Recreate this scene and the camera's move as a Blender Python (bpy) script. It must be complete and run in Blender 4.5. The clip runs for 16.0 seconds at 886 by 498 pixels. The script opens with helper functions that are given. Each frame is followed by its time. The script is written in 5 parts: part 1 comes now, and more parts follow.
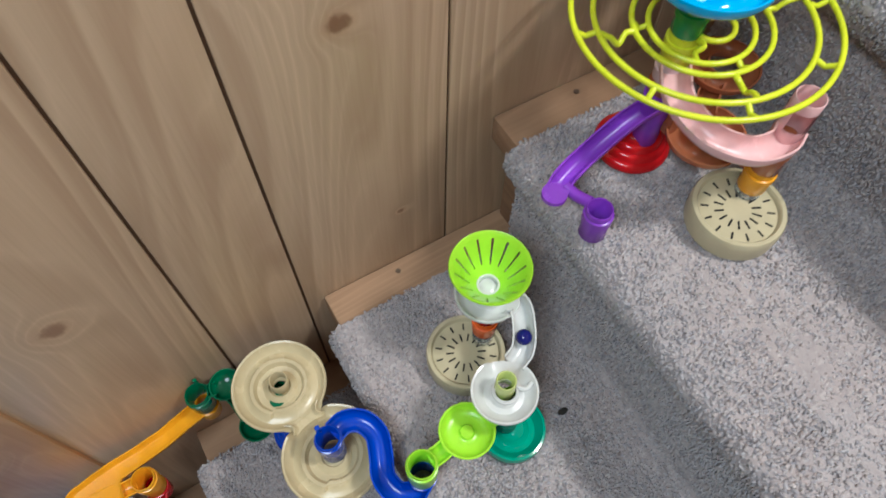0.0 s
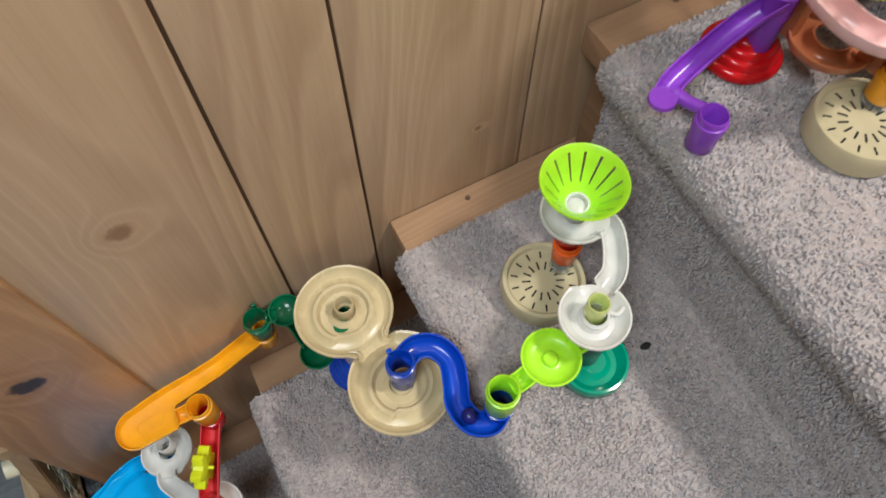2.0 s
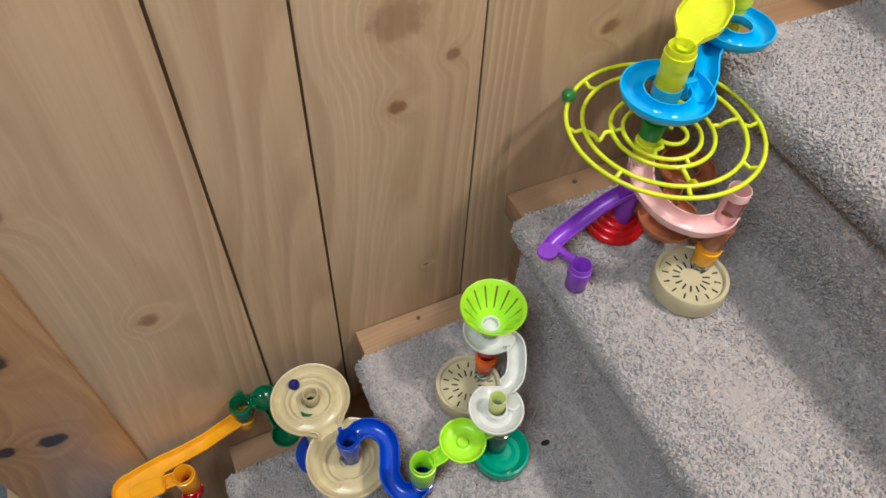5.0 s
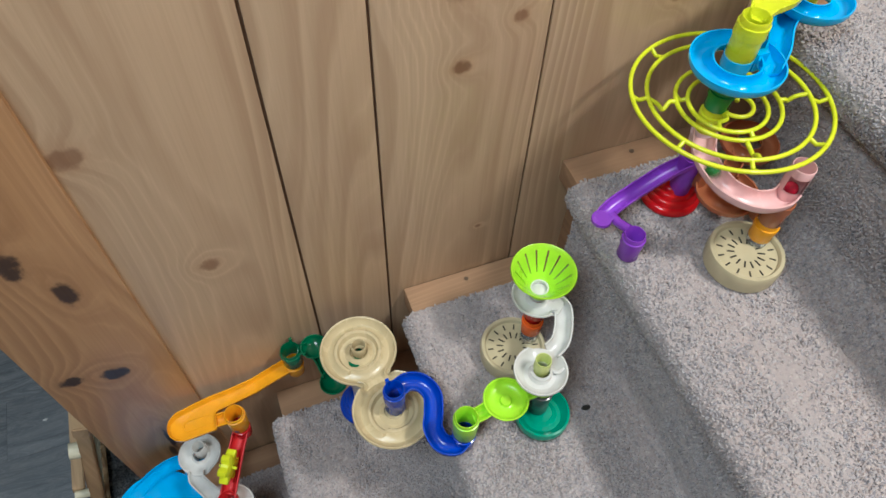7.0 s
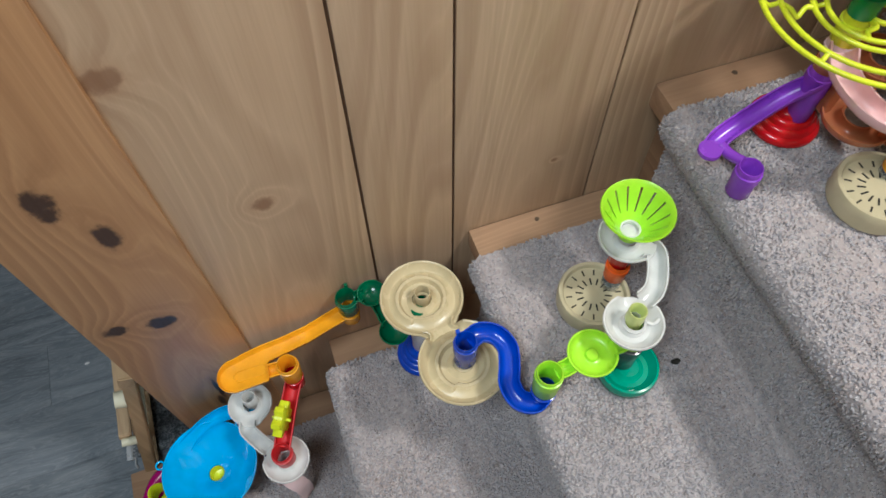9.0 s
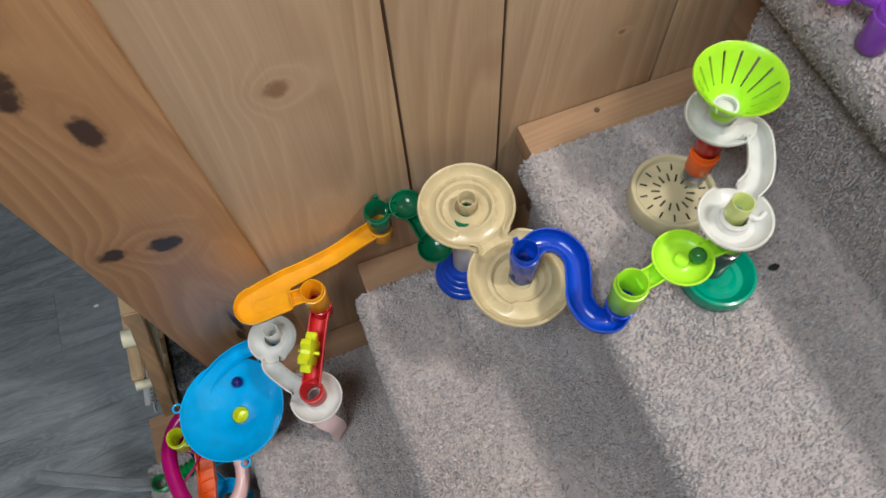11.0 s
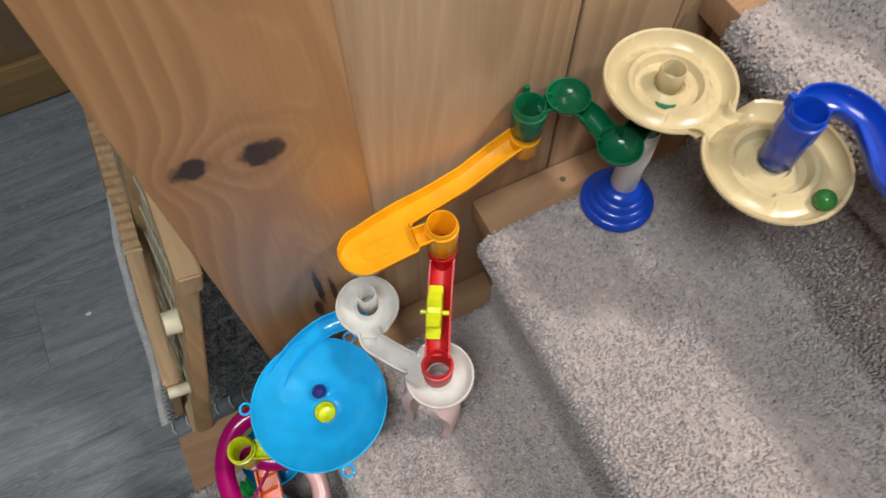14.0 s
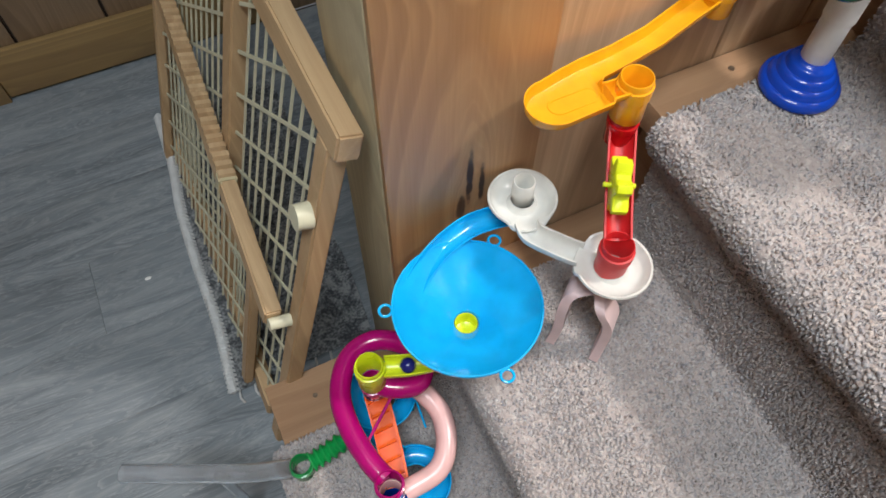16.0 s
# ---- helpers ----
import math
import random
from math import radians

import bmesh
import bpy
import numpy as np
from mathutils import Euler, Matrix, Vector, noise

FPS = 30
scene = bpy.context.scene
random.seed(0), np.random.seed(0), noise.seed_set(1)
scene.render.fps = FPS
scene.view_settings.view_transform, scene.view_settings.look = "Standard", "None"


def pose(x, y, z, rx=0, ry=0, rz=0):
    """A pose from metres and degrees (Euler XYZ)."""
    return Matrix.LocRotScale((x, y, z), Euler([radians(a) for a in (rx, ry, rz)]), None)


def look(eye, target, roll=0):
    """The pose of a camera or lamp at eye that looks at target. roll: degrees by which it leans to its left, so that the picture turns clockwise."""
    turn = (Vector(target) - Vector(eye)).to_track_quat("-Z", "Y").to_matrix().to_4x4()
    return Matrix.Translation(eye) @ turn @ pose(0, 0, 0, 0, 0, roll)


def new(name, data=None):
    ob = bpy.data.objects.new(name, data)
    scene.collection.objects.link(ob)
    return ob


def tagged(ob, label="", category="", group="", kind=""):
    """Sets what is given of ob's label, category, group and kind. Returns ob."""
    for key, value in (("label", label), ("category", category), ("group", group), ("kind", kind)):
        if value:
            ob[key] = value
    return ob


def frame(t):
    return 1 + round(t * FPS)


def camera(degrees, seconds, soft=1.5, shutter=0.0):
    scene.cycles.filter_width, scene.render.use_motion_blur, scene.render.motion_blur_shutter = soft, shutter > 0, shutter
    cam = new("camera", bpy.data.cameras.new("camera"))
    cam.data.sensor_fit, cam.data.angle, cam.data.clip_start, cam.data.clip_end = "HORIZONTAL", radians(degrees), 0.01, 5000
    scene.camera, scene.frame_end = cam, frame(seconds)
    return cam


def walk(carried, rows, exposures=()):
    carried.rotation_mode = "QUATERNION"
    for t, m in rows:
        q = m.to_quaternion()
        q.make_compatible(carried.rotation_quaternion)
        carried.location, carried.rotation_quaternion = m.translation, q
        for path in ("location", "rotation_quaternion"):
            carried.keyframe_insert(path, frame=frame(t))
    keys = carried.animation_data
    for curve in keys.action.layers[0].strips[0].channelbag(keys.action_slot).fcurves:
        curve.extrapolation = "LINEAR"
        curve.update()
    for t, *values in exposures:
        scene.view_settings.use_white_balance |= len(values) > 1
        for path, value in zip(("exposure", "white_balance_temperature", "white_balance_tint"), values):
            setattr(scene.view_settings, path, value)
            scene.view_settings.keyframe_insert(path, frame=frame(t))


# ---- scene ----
cam = camera(65.0, 16.0, soft=1.55, shutter=0.3)
PATH = [
    (0, (0.133, 0.093, 1.492), (0.637, 0.922, -0.256), 1.0),
    (0.5, (0.099, 0.09, 1.439), (0.58, 0.88, -0.334), 2.8),
    (1, (0.066, 0.097, 1.393), (0.499, 0.846, -0.41), 2.6),
    (1.5, (0.06, 0.108, 1.393), (0.462, 0.85, -0.42), 1.2),
    (2, (0.07, 0.099, 1.427), (0.494, 0.898, -0.357), -0.3),
    (2.5, (0.093, 0.081, 1.49), (0.598, 0.982, -0.222), -0.9),
    (3, (0.103, 0.043, 1.564), (0.718, 1.042, -0.056), -0.6),
    (3.2, (0.085, 0.023, 1.572), (0.781, 1.066, 0.014), 0.6),
    (5.3, (0.064, -0.043, 1.595), (0.597, 1.058, 0.012), 2.8),
    (5.5, (0.068, -0.033, 1.594), (0.569, 1.049, -0.012), 2.3),
    (6, (0.059, -0.04, 1.59), (0.522, 1.025, -0.038), 2.4),
    (6.5, (0.044, -0.041, 1.586), (0.486, 1.008, -0.058), 2.8),
    (7, (0.044, -0.047, 1.6), (0.483, 1.019, -0.034), 2.3),
    (7.5, (0.04, -0.046, 1.599), (0.475, 1.03, -0.03), 1.7),
    (8, (0.029, -0.034, 1.58), (0.436, 1.018, -0.071), 1.0),
    (8.5, (0.016, 0.0, 1.549), (0.38, 0.997, -0.146), 0.2),
    (10.8, (-0.009, 0.042, 1.418), (0.22, 0.889, -0.379), -4.1),
    (11, (-0.02, 0.055, 1.395), (0.22, 0.882, -0.41), -5.2),
    (11.5, (-0.077, 0.061, 1.336), (0.215, 0.886, -0.462), -5.7),
    (12, (-0.09, 0.083, 1.303), (0.227, 0.873, -0.507), -5.0),
    (12.5, (-0.12, 0.115, 1.275), (0.195, 0.88, -0.545), -4.1),
    (13, (-0.151, 0.117, 1.258), (0.169, 0.879, -0.563), -2.5),
    (13.5, (-0.167, 0.133, 1.243), (0.159, 0.903, -0.574), -2.3),
    (14, (-0.203, 0.141, 1.176), (0.179, 0.959, -0.609), -1.3),
    (14.5, (-0.284, 0.131, 1.11), (0.173, 1.014, -0.625), -0.1),
    (15, (-0.335, 0.112, 1.087), (0.144, 1.036, -0.62), 0.4),
    (15.5, (-0.372, 0.112, 1.067), (0.112, 1.064, -0.624), 0.4),
    (16, (-0.39, 0.115, 1.042), (0.073, 1.049, -0.665), 0.7),
]
walk(cam, [(t, look(eye, target, roll)) for t, eye, target, roll in PATH],
     exposures=[(0.0, -0.68, 5800, 8), (1.5, -0.54, 6300, 10), (3.0, -0.64, 6400, 11), (6.0, -0.64, 6150, 8), (8.5, -0.60, 5950, 8),
                (11.5, -0.50, 6450, 11), (14.0, -0.24, 6750, 13), (15.0, 0.0, 6550, 11), (16.0, 0.12, 6500, 11)])

# ---------------------------------------------------------------- light
world = bpy.data.worlds.new("world")
scene.world = world
world.use_nodes = True
world.node_tree.nodes["Background"].inputs[0].default_value = (0.9, 0.95, 1.0, 1)
world.node_tree.nodes["Background"].inputs[1].default_value = 0.10


def area_lamp(name, place, target, size, watts, colour):
    d = bpy.data.lights.new(name, "AREA")
    d.shape, d.size, d.energy, d.color = "DISK", size, watts, colour
    ob = new(name, d)
    ob.matrix_world = look(place, target)
    return ob


LAMP_STAIRS = (1.12, -0.40, 2.86)
LAMP_ROOM = (-0.74, -0.34, 2.86)
area_lamp("stair_lamp_light", LAMP_STAIRS, (LAMP_STAIRS[0], LAMP_STAIRS[1], 0), 0.28, 55.0, (1.0, 0.945, 0.865))
area_lamp("room_lamp_light", LAMP_ROOM, (LAMP_ROOM[0], LAMP_ROOM[1], 0), 0.90, 45.0, (0.82, 0.945, 1.0))

# ---------------------------------------------------------------- materials


def node_mat(name):
    m = bpy.data.materials.new(name)
    m.use_nodes = True
    nt = m.node_tree
    return m, nt, nt.nodes["Principled BSDF"]


def ad(nt, kind, **inputs):
    n = nt.nodes.new(kind)
    for k, v in inputs.items():
        key = k.replace("_", " ")
        n.inputs[key].default_value = v
    return n


def maths(nt, op, a, b=None, c=None):
    n = nt.nodes.new("ShaderNodeMath")
    n.operation = op
    for i, v in enumerate((a, b, c)):
        if v is None:
            continue
        if isinstance(v, (int, float)):
            n.inputs[i].default_value = v
        else:
            nt.links.new(v, n.inputs[i])
    return n.outputs[0]


def ramp(nt, fac, stops):
    n = nt.nodes.new("ShaderNodeValToRGB")
    e = n.color_ramp.elements
    while len(e) < len(stops):
        e.new(0.5)
    for i, (p, c) in enumerate(stops):
        e[i].position, e[i].color = p, (*c, 1)
    nt.links.new(fac, n.inputs[0])
    return n.outputs[0]


def mixc(nt, fac, a, b, mode="MIX"):
    n = nt.nodes.new("ShaderNodeMix")
    n.data_type, n.blend_type = "RGBA", mode
    for i, v in ((0, fac), (6, a), (7, b)):
        if isinstance(v, (int, float)):
            n.inputs[i].default_value = v
        elif isinstance(v, tuple):
            n.inputs[i].default_value = (*v, 1)
        else:
            nt.links.new(v, n.inputs[i])
    return n.outputs[2]


def bump(nt, bsdf, height, strength, distance):
    b = nt.nodes.new("ShaderNodeBump")
    b.inputs["Strength"].default_value, b.inputs["Distance"].default_value = strength, distance
    nt.links.new(height, b.inputs["Height"])
    nt.links.new(b.outputs[0], bsdf.inputs["Normal"])


def plastic(name, colour, rough=0.22, trans=0.0, sub=0.0):
    """Moulded toy plastic with faint scuffs; trans makes it see-through."""
    m, nt, p = node_mat(name)
    co = nt.nodes.new("ShaderNodeTexCoord")
    n1 = ad(nt, "ShaderNodeTexNoise", Scale=38.0, Detail=4.0)
    n2 = ad(nt, "ShaderNodeTexNoise", Scale=420.0, Detail=2.0)
    nt.links.new(co.outputs["Object"], n1.inputs["Vector"])
    nt.links.new(co.outputs["Object"], n2.inputs["Vector"])
    dark = tuple(c * 0.86 for c in colour)
    nt.links.new(ramp(nt, n1.outputs[0], [(0.35, dark), (0.65, colour)]), p.inputs["Base Color"])
    nt.links.new(maths(nt, "MULTIPLY_ADD", n1.outputs[0], 0.16, rough - 0.06), p.inputs["Roughness"])
    p.inputs["IOR"].default_value = 1.48
    p.inputs["Transmission Weight"].default_value = trans
    if sub:
        p.inputs["Subsurface Weight"].default_value = sub
        p.inputs["Subsurface Radius"].default_value = (0.006, 0.006, 0.006)
        p.inputs["Subsurface Scale"].default_value = 1.0
    bump(nt, p, n2.outputs[0], 0.05, 0.0004)
    return m


def wood(name, pale, mid, dark, along="Z", rough=0.42, knots=(), ring=1.0, coat=0.0, core_tone=(0.045, 0.022, 0.015), halo_tone=None, lines=1.0):
    """Sawn softwood: long wavy growth lines that bend round the knots, fine pores and patchy tone."""
    m, nt, p = node_mat(name)
    co = nt.nodes.new("ShaderNodeTexCoord")
    info = nt.nodes.new("ShaderNodeObjectInfo")
    sep = nt.nodes.new("ShaderNodeSeparateXYZ")
    nt.links.new(co.outputs["Object"], sep.inputs[0])
    x, y, z = sep.outputs
    lng, wid, dep = {"Z": (z, x, y), "X": (x, y, z), "Y": (y, x, z)}[along]
    seed = maths(nt, "MULTIPLY", info.outputs["Random"], 37.0)

    def vec(sw, sl, sd):
        c = nt.nodes.new("ShaderNodeCombineXYZ")
        nt.links.new(maths(nt, "MULTIPLY_ADD", wid, sw, seed), c.inputs[0])
        nt.links.new(maths(nt, "MULTIPLY_ADD", lng, sl, seed), c.inputs[1])
        nt.links.new(maths(nt, "MULTIPLY", dep, sd), c.inputs[2])
        return c.outputs[0]

    def noise_at(v, scale, detail, rough_=0.5, dist=0.0):
        n = ad(nt, "ShaderNodeTexNoise", Scale=scale, Detail=detail, Roughness=rough_, Distortion=dist)
        nt.links.new(v, n.inputs["Vector"])
        return n.outputs[0]

    warp = noise_at(vec(5.2, 0.75, 5.2), 1.0, 1.0)
    warp2 = noise_at(vec(26.0, 3.0, 26.0), 1.0, 2.0)
    u = maths(nt, "ADD", maths(nt, "MULTIPLY_ADD", warp, 1.0, maths(nt, "MULTIPLY", wid, 2.4)), maths(nt, "MULTIPLY", warp2, 0.05))
    ragged = noise_at(vec(75.0, 55.0, 75.0), 1.0, 3.0, 0.6)
    kdark = None
    kbrown = None
    for kx, kz, size, depth, *tall in knots:
        dx = maths(nt, "DIVIDE", maths(nt, "SUBTRACT", wid, kx), size)
        dz = maths(nt, "DIVIDE", maths(nt, "SUBTRACT", lng, kz), size * (tall[0] if tall else 0.8))
        wob = maths(nt, "MULTIPLY", maths(nt, "SUBTRACT", ragged, 0.5), 2.6)
        d2 = maths(nt, "ADD", maths(nt, "ADD", maths(nt, "MULTIPLY", dx, dx), maths(nt, "MULTIPLY", dz, dz)), wob)
        bend = maths(nt, "POWER", 2.718, maths(nt, "MULTIPLY", d2, -0.16))
        u = maths(nt, "MULTIPLY_ADD", bend, 0.05 + size * 1.6, u)
        core = nt.nodes.new("ShaderNodeMapRange")
        core.interpolation_type = "SMOOTHSTEP"
        for i, v in ((1, 1.5), (2, 0.35), (3, 0.0), (4, depth)):
            core.inputs[i].default_value = v
        nt.links.new(d2, core.inputs[0])
        halo = maths(nt, "MULTIPLY", maths(nt, "POWER", 2.718, maths(nt, "MULTIPLY", d2, -0.55)), depth * 0.75)
        kdark = core.outputs[0] if kdark is None else maths(nt, "MAXIMUM", kdark, core.outputs[0])
        kbrown = halo if kbrown is None else maths(nt, "MAXIMUM", kbrown, halo)
    rings = maths(nt, "FRACT", maths(nt, "MULTIPLY", u, 22.0 * ring))
    fine = maths(nt, "PINGPONG", maths(nt, "MULTIPLY", u, 61.0 * ring), 0.5)
    up = maths(nt, "SMOOTH_MIN", maths(nt, "MULTIPLY", rings, 1.25), maths(nt, "MULTIPLY", maths(nt, "SUBTRACT", 1.0, rings), 5.0), 0.35)
    fade = noise_at(vec(7.0, 1.2, 7.0), 1.0, 3.0)
    soft = maths(nt, "MULTIPLY", maths(nt, "MAXIMUM", up, 0.0), maths(nt, "MAXIMUM", maths(nt, "MULTIPLY_ADD", fade, 3.4, -1.1), 0.08))
    broad = noise_at(vec(17.0, 0.5, 17.0), 1.0, 2.0)
    streak = noise_at(vec(330.0, 7.0, 330.0), 1.0, 3.0, 0.65)
    patch = noise_at(vec(4.0, 1.6, 4.0), 1.0, 3.0)
    base = ramp(nt, patch, [(0.30, mid), (0.70, pale)])
    line = tuple(a * 0.55 + b * 0.45 for a, b in zip(mid, dark))
    base = mixc(nt, maths(nt, "MULTIPLY", info.outputs["Random"], 0.42), base, tuple(0.86 * a * q for a, q in zip(mid, (1.06, 0.97, 0.86))))
    base = mixc(nt, maths(nt, "MAXIMUM", maths(nt, "MULTIPLY_ADD", broad, 2.2, -0.95), 0.0), base, tuple(a * 0.8 + b * 0.2 for a, b in zip(mid, dark)))
    c1 = mixc(nt, maths(nt, "MINIMUM", maths(nt, "MULTIPLY", soft, 1.35 * lines), 0.85), base, line)
    pale_line = tuple(min(0.9, v * 1.22) for v in pale)
    glint = maths(nt, "MULTIPLY", maths(nt, "POWER", maths(nt, "MULTIPLY", fine, 2.0), 3.0), maths(nt, "MAXIMUM", maths(nt, "MULTIPLY_ADD", fade, -3.0, 1.75), 0.0))
    c1 = mixc(nt, maths(nt, "MINIMUM", maths(nt, "MULTIPLY", glint, 0.45), 0.35), c1, pale_line)
    c2 = mixc(nt, maths(nt, "MULTIPLY", maths(nt, "SUBTRACT", streak, 0.42), 0.55), c1, dark)
    if kdark is not None:
        c2 = mixc(nt, kbrown, c2, halo_tone or tuple(a * 0.62 + b * 0.38 for a, b in zip(dark, mid)))
        c2 = mixc(nt, kdark, c2, core_tone)
    nt.links.new(c2, p.inputs["Base Color"])
    nt.links.new(maths(nt, "MULTIPLY_ADD", streak, 0.22, rough - 0.08), p.inputs["Roughness"])
    p.inputs["Coat Weight"].default_value = coat
    p.inputs["Coat Roughness"].default_value = 0.28
    bump(nt, p, maths(nt, "ADD", streak, maths(nt, "MULTIPLY", soft, 0.5)), 0.16, 0.0012)
    return m


def carpet_mat():
    """Twisted yarn tufts, each of its own beige, with worn and soiled areas."""
    m, nt, p = node_mat("carpet_pile")
    co = nt.nodes.new("ShaderNodeTexCoord")
    geo = nt.nodes.new("ShaderNodeNewGeometry")
    obj = co.outputs["Object"]

    def nz(scale, detail, rough_=0.6, dist=0.0):
        n = ad(nt, "ShaderNodeTexNoise", Scale=scale, Detail=detail, Roughness=rough_, Distortion=dist)
        nt.links.new(obj, n.inputs["Vector"])
        return n.outputs[0]

    fibre, clump, wide, huge = nz(1100.0, 3.0, 0.7), nz(95.0, 4.0, 0.65), nz(11.0, 3.0), nz(3.1, 2.0)
    tone = maths(nt, "MULTIPLY_ADD", geo.outputs["Random Per Island"], 0.50, maths(nt, "MULTIPLY", clump, 0.30))
    tone = maths(nt, "ADD", tone, maths(nt, "MULTIPLY_ADD", fibre, 0.30, -0.05))
    c = ramp(nt, tone, [(0.20, (0.15, 0.13, 0.135)), (0.36, (0.36, 0.32, 0.315)), (0.62, (0.49, 0.445, 0.43)), (0.90, (0.64, 0.595, 0.575))])
    speck = nz(210.0, 2.0, 0.55)
    c = mixc(nt, maths(nt, "MINIMUM", maths(nt, "MAXIMUM", maths(nt, "MULTIPLY_ADD", speck, 5.5, -3.0), 0.0), 0.72), c, (0.17, 0.15, 0.158))
    pale = nz(150.0, 2.0, 0.55)
    c = mixc(nt, maths(nt, "MINIMUM", maths(nt, "MAXIMUM", maths(nt, "MULTIPLY_ADD", pale, 5.0, -2.85), 0.0), 0.6), c, (0.66, 0.615, 0.59))
    hue = maths(nt, "FRACT", maths(nt, "MULTIPLY", geo.outputs["Random Per Island"], 57.3))
    c = mixc(nt, 0.36, c, ramp(nt, hue, [(0.04, (0.30, 0.20, 0.155)), (0.12, (0.53, 0.41, 0.36)), (0.38, (0.48, 0.415, 0.40)), (0.65, (0.42, 0.395, 0.42)), (0.86, (0.34, 0.345, 0.41)), (0.97, (0.18, 0.18, 0.22))]))
    c = mixc(nt, maths(nt, "MAXIMUM", maths(nt, "MULTIPLY_ADD", wide, 1.5, -0.66), 0.0), c, (0.36, 0.335, 0.335))
    c = mixc(nt, maths(nt, "MAXIMUM", maths(nt, "MULTIPLY_ADD", huge, 1.2, -0.50), 0.0), c, (0.40, 0.395, 0.41))
    nt.links.new(c, p.inputs["Base Color"])
    p.inputs["Roughness"].default_value = 0.95
    p.inputs["Specular IOR Level"].default_value = 0.12
    p.inputs["Sheen Weight"].default_value = 0.3
    bump(nt, p, fibre, 0.35, 0.001)
    return m


def vinyl_mat():
    m, nt, p = node_mat("grey_plank_vinyl")
    co = nt.nodes.new("ShaderNodeTexCoord")
    info = nt.nodes.new("ShaderNodeObjectInfo")
    mp = nt.nodes.new("ShaderNodeMapping")
    mp.inputs["Scale"].default_value = (1.6, 13.0, 1.0)
    nt.links.new(co.outputs["Object"], mp.inputs["Vector"])
    off = nt.nodes.new("ShaderNodeCombineXYZ")
    nt.links.new(maths(nt, "MULTIPLY", info.outputs["Random"], 23.0), off.inputs[0])
    nt.links.new(maths(nt, "MULTIPLY", info.outputs["Random"], 71.0), off.inputs[1])
    nt.links.new(off.outputs[0], mp.inputs["Location"])
    n1 = ad(nt, "ShaderNodeTexNoise", Scale=2.2, Detail=5.0, Roughness=0.6, Distortion=1.0)
    nt.links.new(mp.outputs[0], n1.inputs["Vector"])
    rings = maths(nt, "POWER", maths(nt, "FRACT", maths(nt, "MULTIPLY", n1.outputs[0], 13.0)), 3.0)
    n2 = ad(nt, "ShaderNodeTexNoise", Scale=26.0, Detail=3.0, Roughness=0.7)
    nt.links.new(mp.outputs[0], n2.inputs["Vector"])
    c = ramp(nt, n1.outputs[0], [(0.32, (0.095, 0.117, 0.140)), (0.52, (0.185, 0.216, 0.247)), (0.70, (0.29, 0.325, 0.355))])
    c = mixc(nt, maths(nt, "MULTIPLY", rings, 0.55), c, (0.42, 0.44, 0.46))
    c = mixc(nt, maths(nt, "MULTIPLY", n2.outputs[0], 0.4), c, (0.10, 0.10, 0.105))
    tone = maths(nt, "MULTIPLY", info.outputs["Random"], 0.25)
    c = mixc(nt, tone, c, (0.27, 0.30, 0.335))
    nt.links.new(c, p.inputs["Base Color"])
    nt.links.new(maths(nt, "MULTIPLY_ADD", n2.outputs[0], 0.25, 0.26), p.inputs["Roughness"])
    bump(nt, p, n2.outputs[0], 0.15, 0.001)
    return m


def rug_mat():
    m, nt, p = node_mat("woven_rug")
    co = nt.nodes.new("ShaderNodeTexCoord")
    w = ad(nt, "ShaderNodeTexNoise", Scale=34.0, Detail=4.0, Distortion=1.5)
    nt.links.new(co.outputs["Object"], w.inputs["Vector"])
    n = ad(nt, "ShaderNodeTexNoise", Scale=240.0, Detail=3.0)
    nt.links.new(co.outputs["Object"], n.inputs["Vector"])
    c = ramp(nt, maths(nt, "MULTIPLY_ADD", n.outputs[0], 0.5, maths(nt, "MULTIPLY", w.outputs[0], 0.5)), [(0.40, (0.10, 0.108, 0.12)), (0.5, (0.24, 0.255, 0.275)), (0.60, (0.47, 0.485, 0.50))])
    nt.links.new(c, p.inputs["Base Color"])
    p.inputs["Roughness"].default_value = 0.95
    bump(nt, p, n.outputs[0], 0.8, 0.003)
    return m


def plain_wall_mat():
    m, nt, p = node_mat("ceiling_paint")
    co = nt.nodes.new("ShaderNodeTexCoord")
    n = ad(nt, "ShaderNodeTexNoise", Scale=60.0, Detail=4.0)
    nt.links.new(co.outputs["Object"], n.inputs["Vector"])
    nt.links.new(ramp(nt, n.outputs[0], [(0.3, (0.72, 0.70, 0.66)), (0.7, (0.8, 0.78, 0.75))]), p.inputs["Base Color"])
    p.inputs["Roughness"].default_value = 0.85
    bump(nt, p, n.outputs[0], 0.2, 0.002)
    return m


def glow_mat(name, colour, power):
    m, nt, p = node_mat(name)
    p.inputs["Emission Color"].default_value = (*colour, 1)
    p.inputs["Emission Strength"].default_value = power
    return m


PINE_A, PINE_B, PINE_C = (0.66, 0.495, 0.335), (0.56, 0.395, 0.250), (0.30, 0.172, 0.092)
M_WALL = wood("pine_panelling", PINE_A, PINE_B, PINE_C, "Z", 0.40, [
    (0.264, 1.138, 0.010, 0.75), (-0.036, 0.934, 0.012, 0.55), (0.266, 1.235, 0.028, 0.42), (0.324, 1.184, 0.008, 0.6),
    (0.508, 1.168, 0.011, 0.65), (-0.113, 1.139, 0.016, 0.55), (0.30, 0.86, 0.004, 0.6)], ring=0.62, coat=0.12, core_tone=(0.17, 0.072, 0.034), halo_tone=(0.40, 0.195, 0.088), lines=1.1)
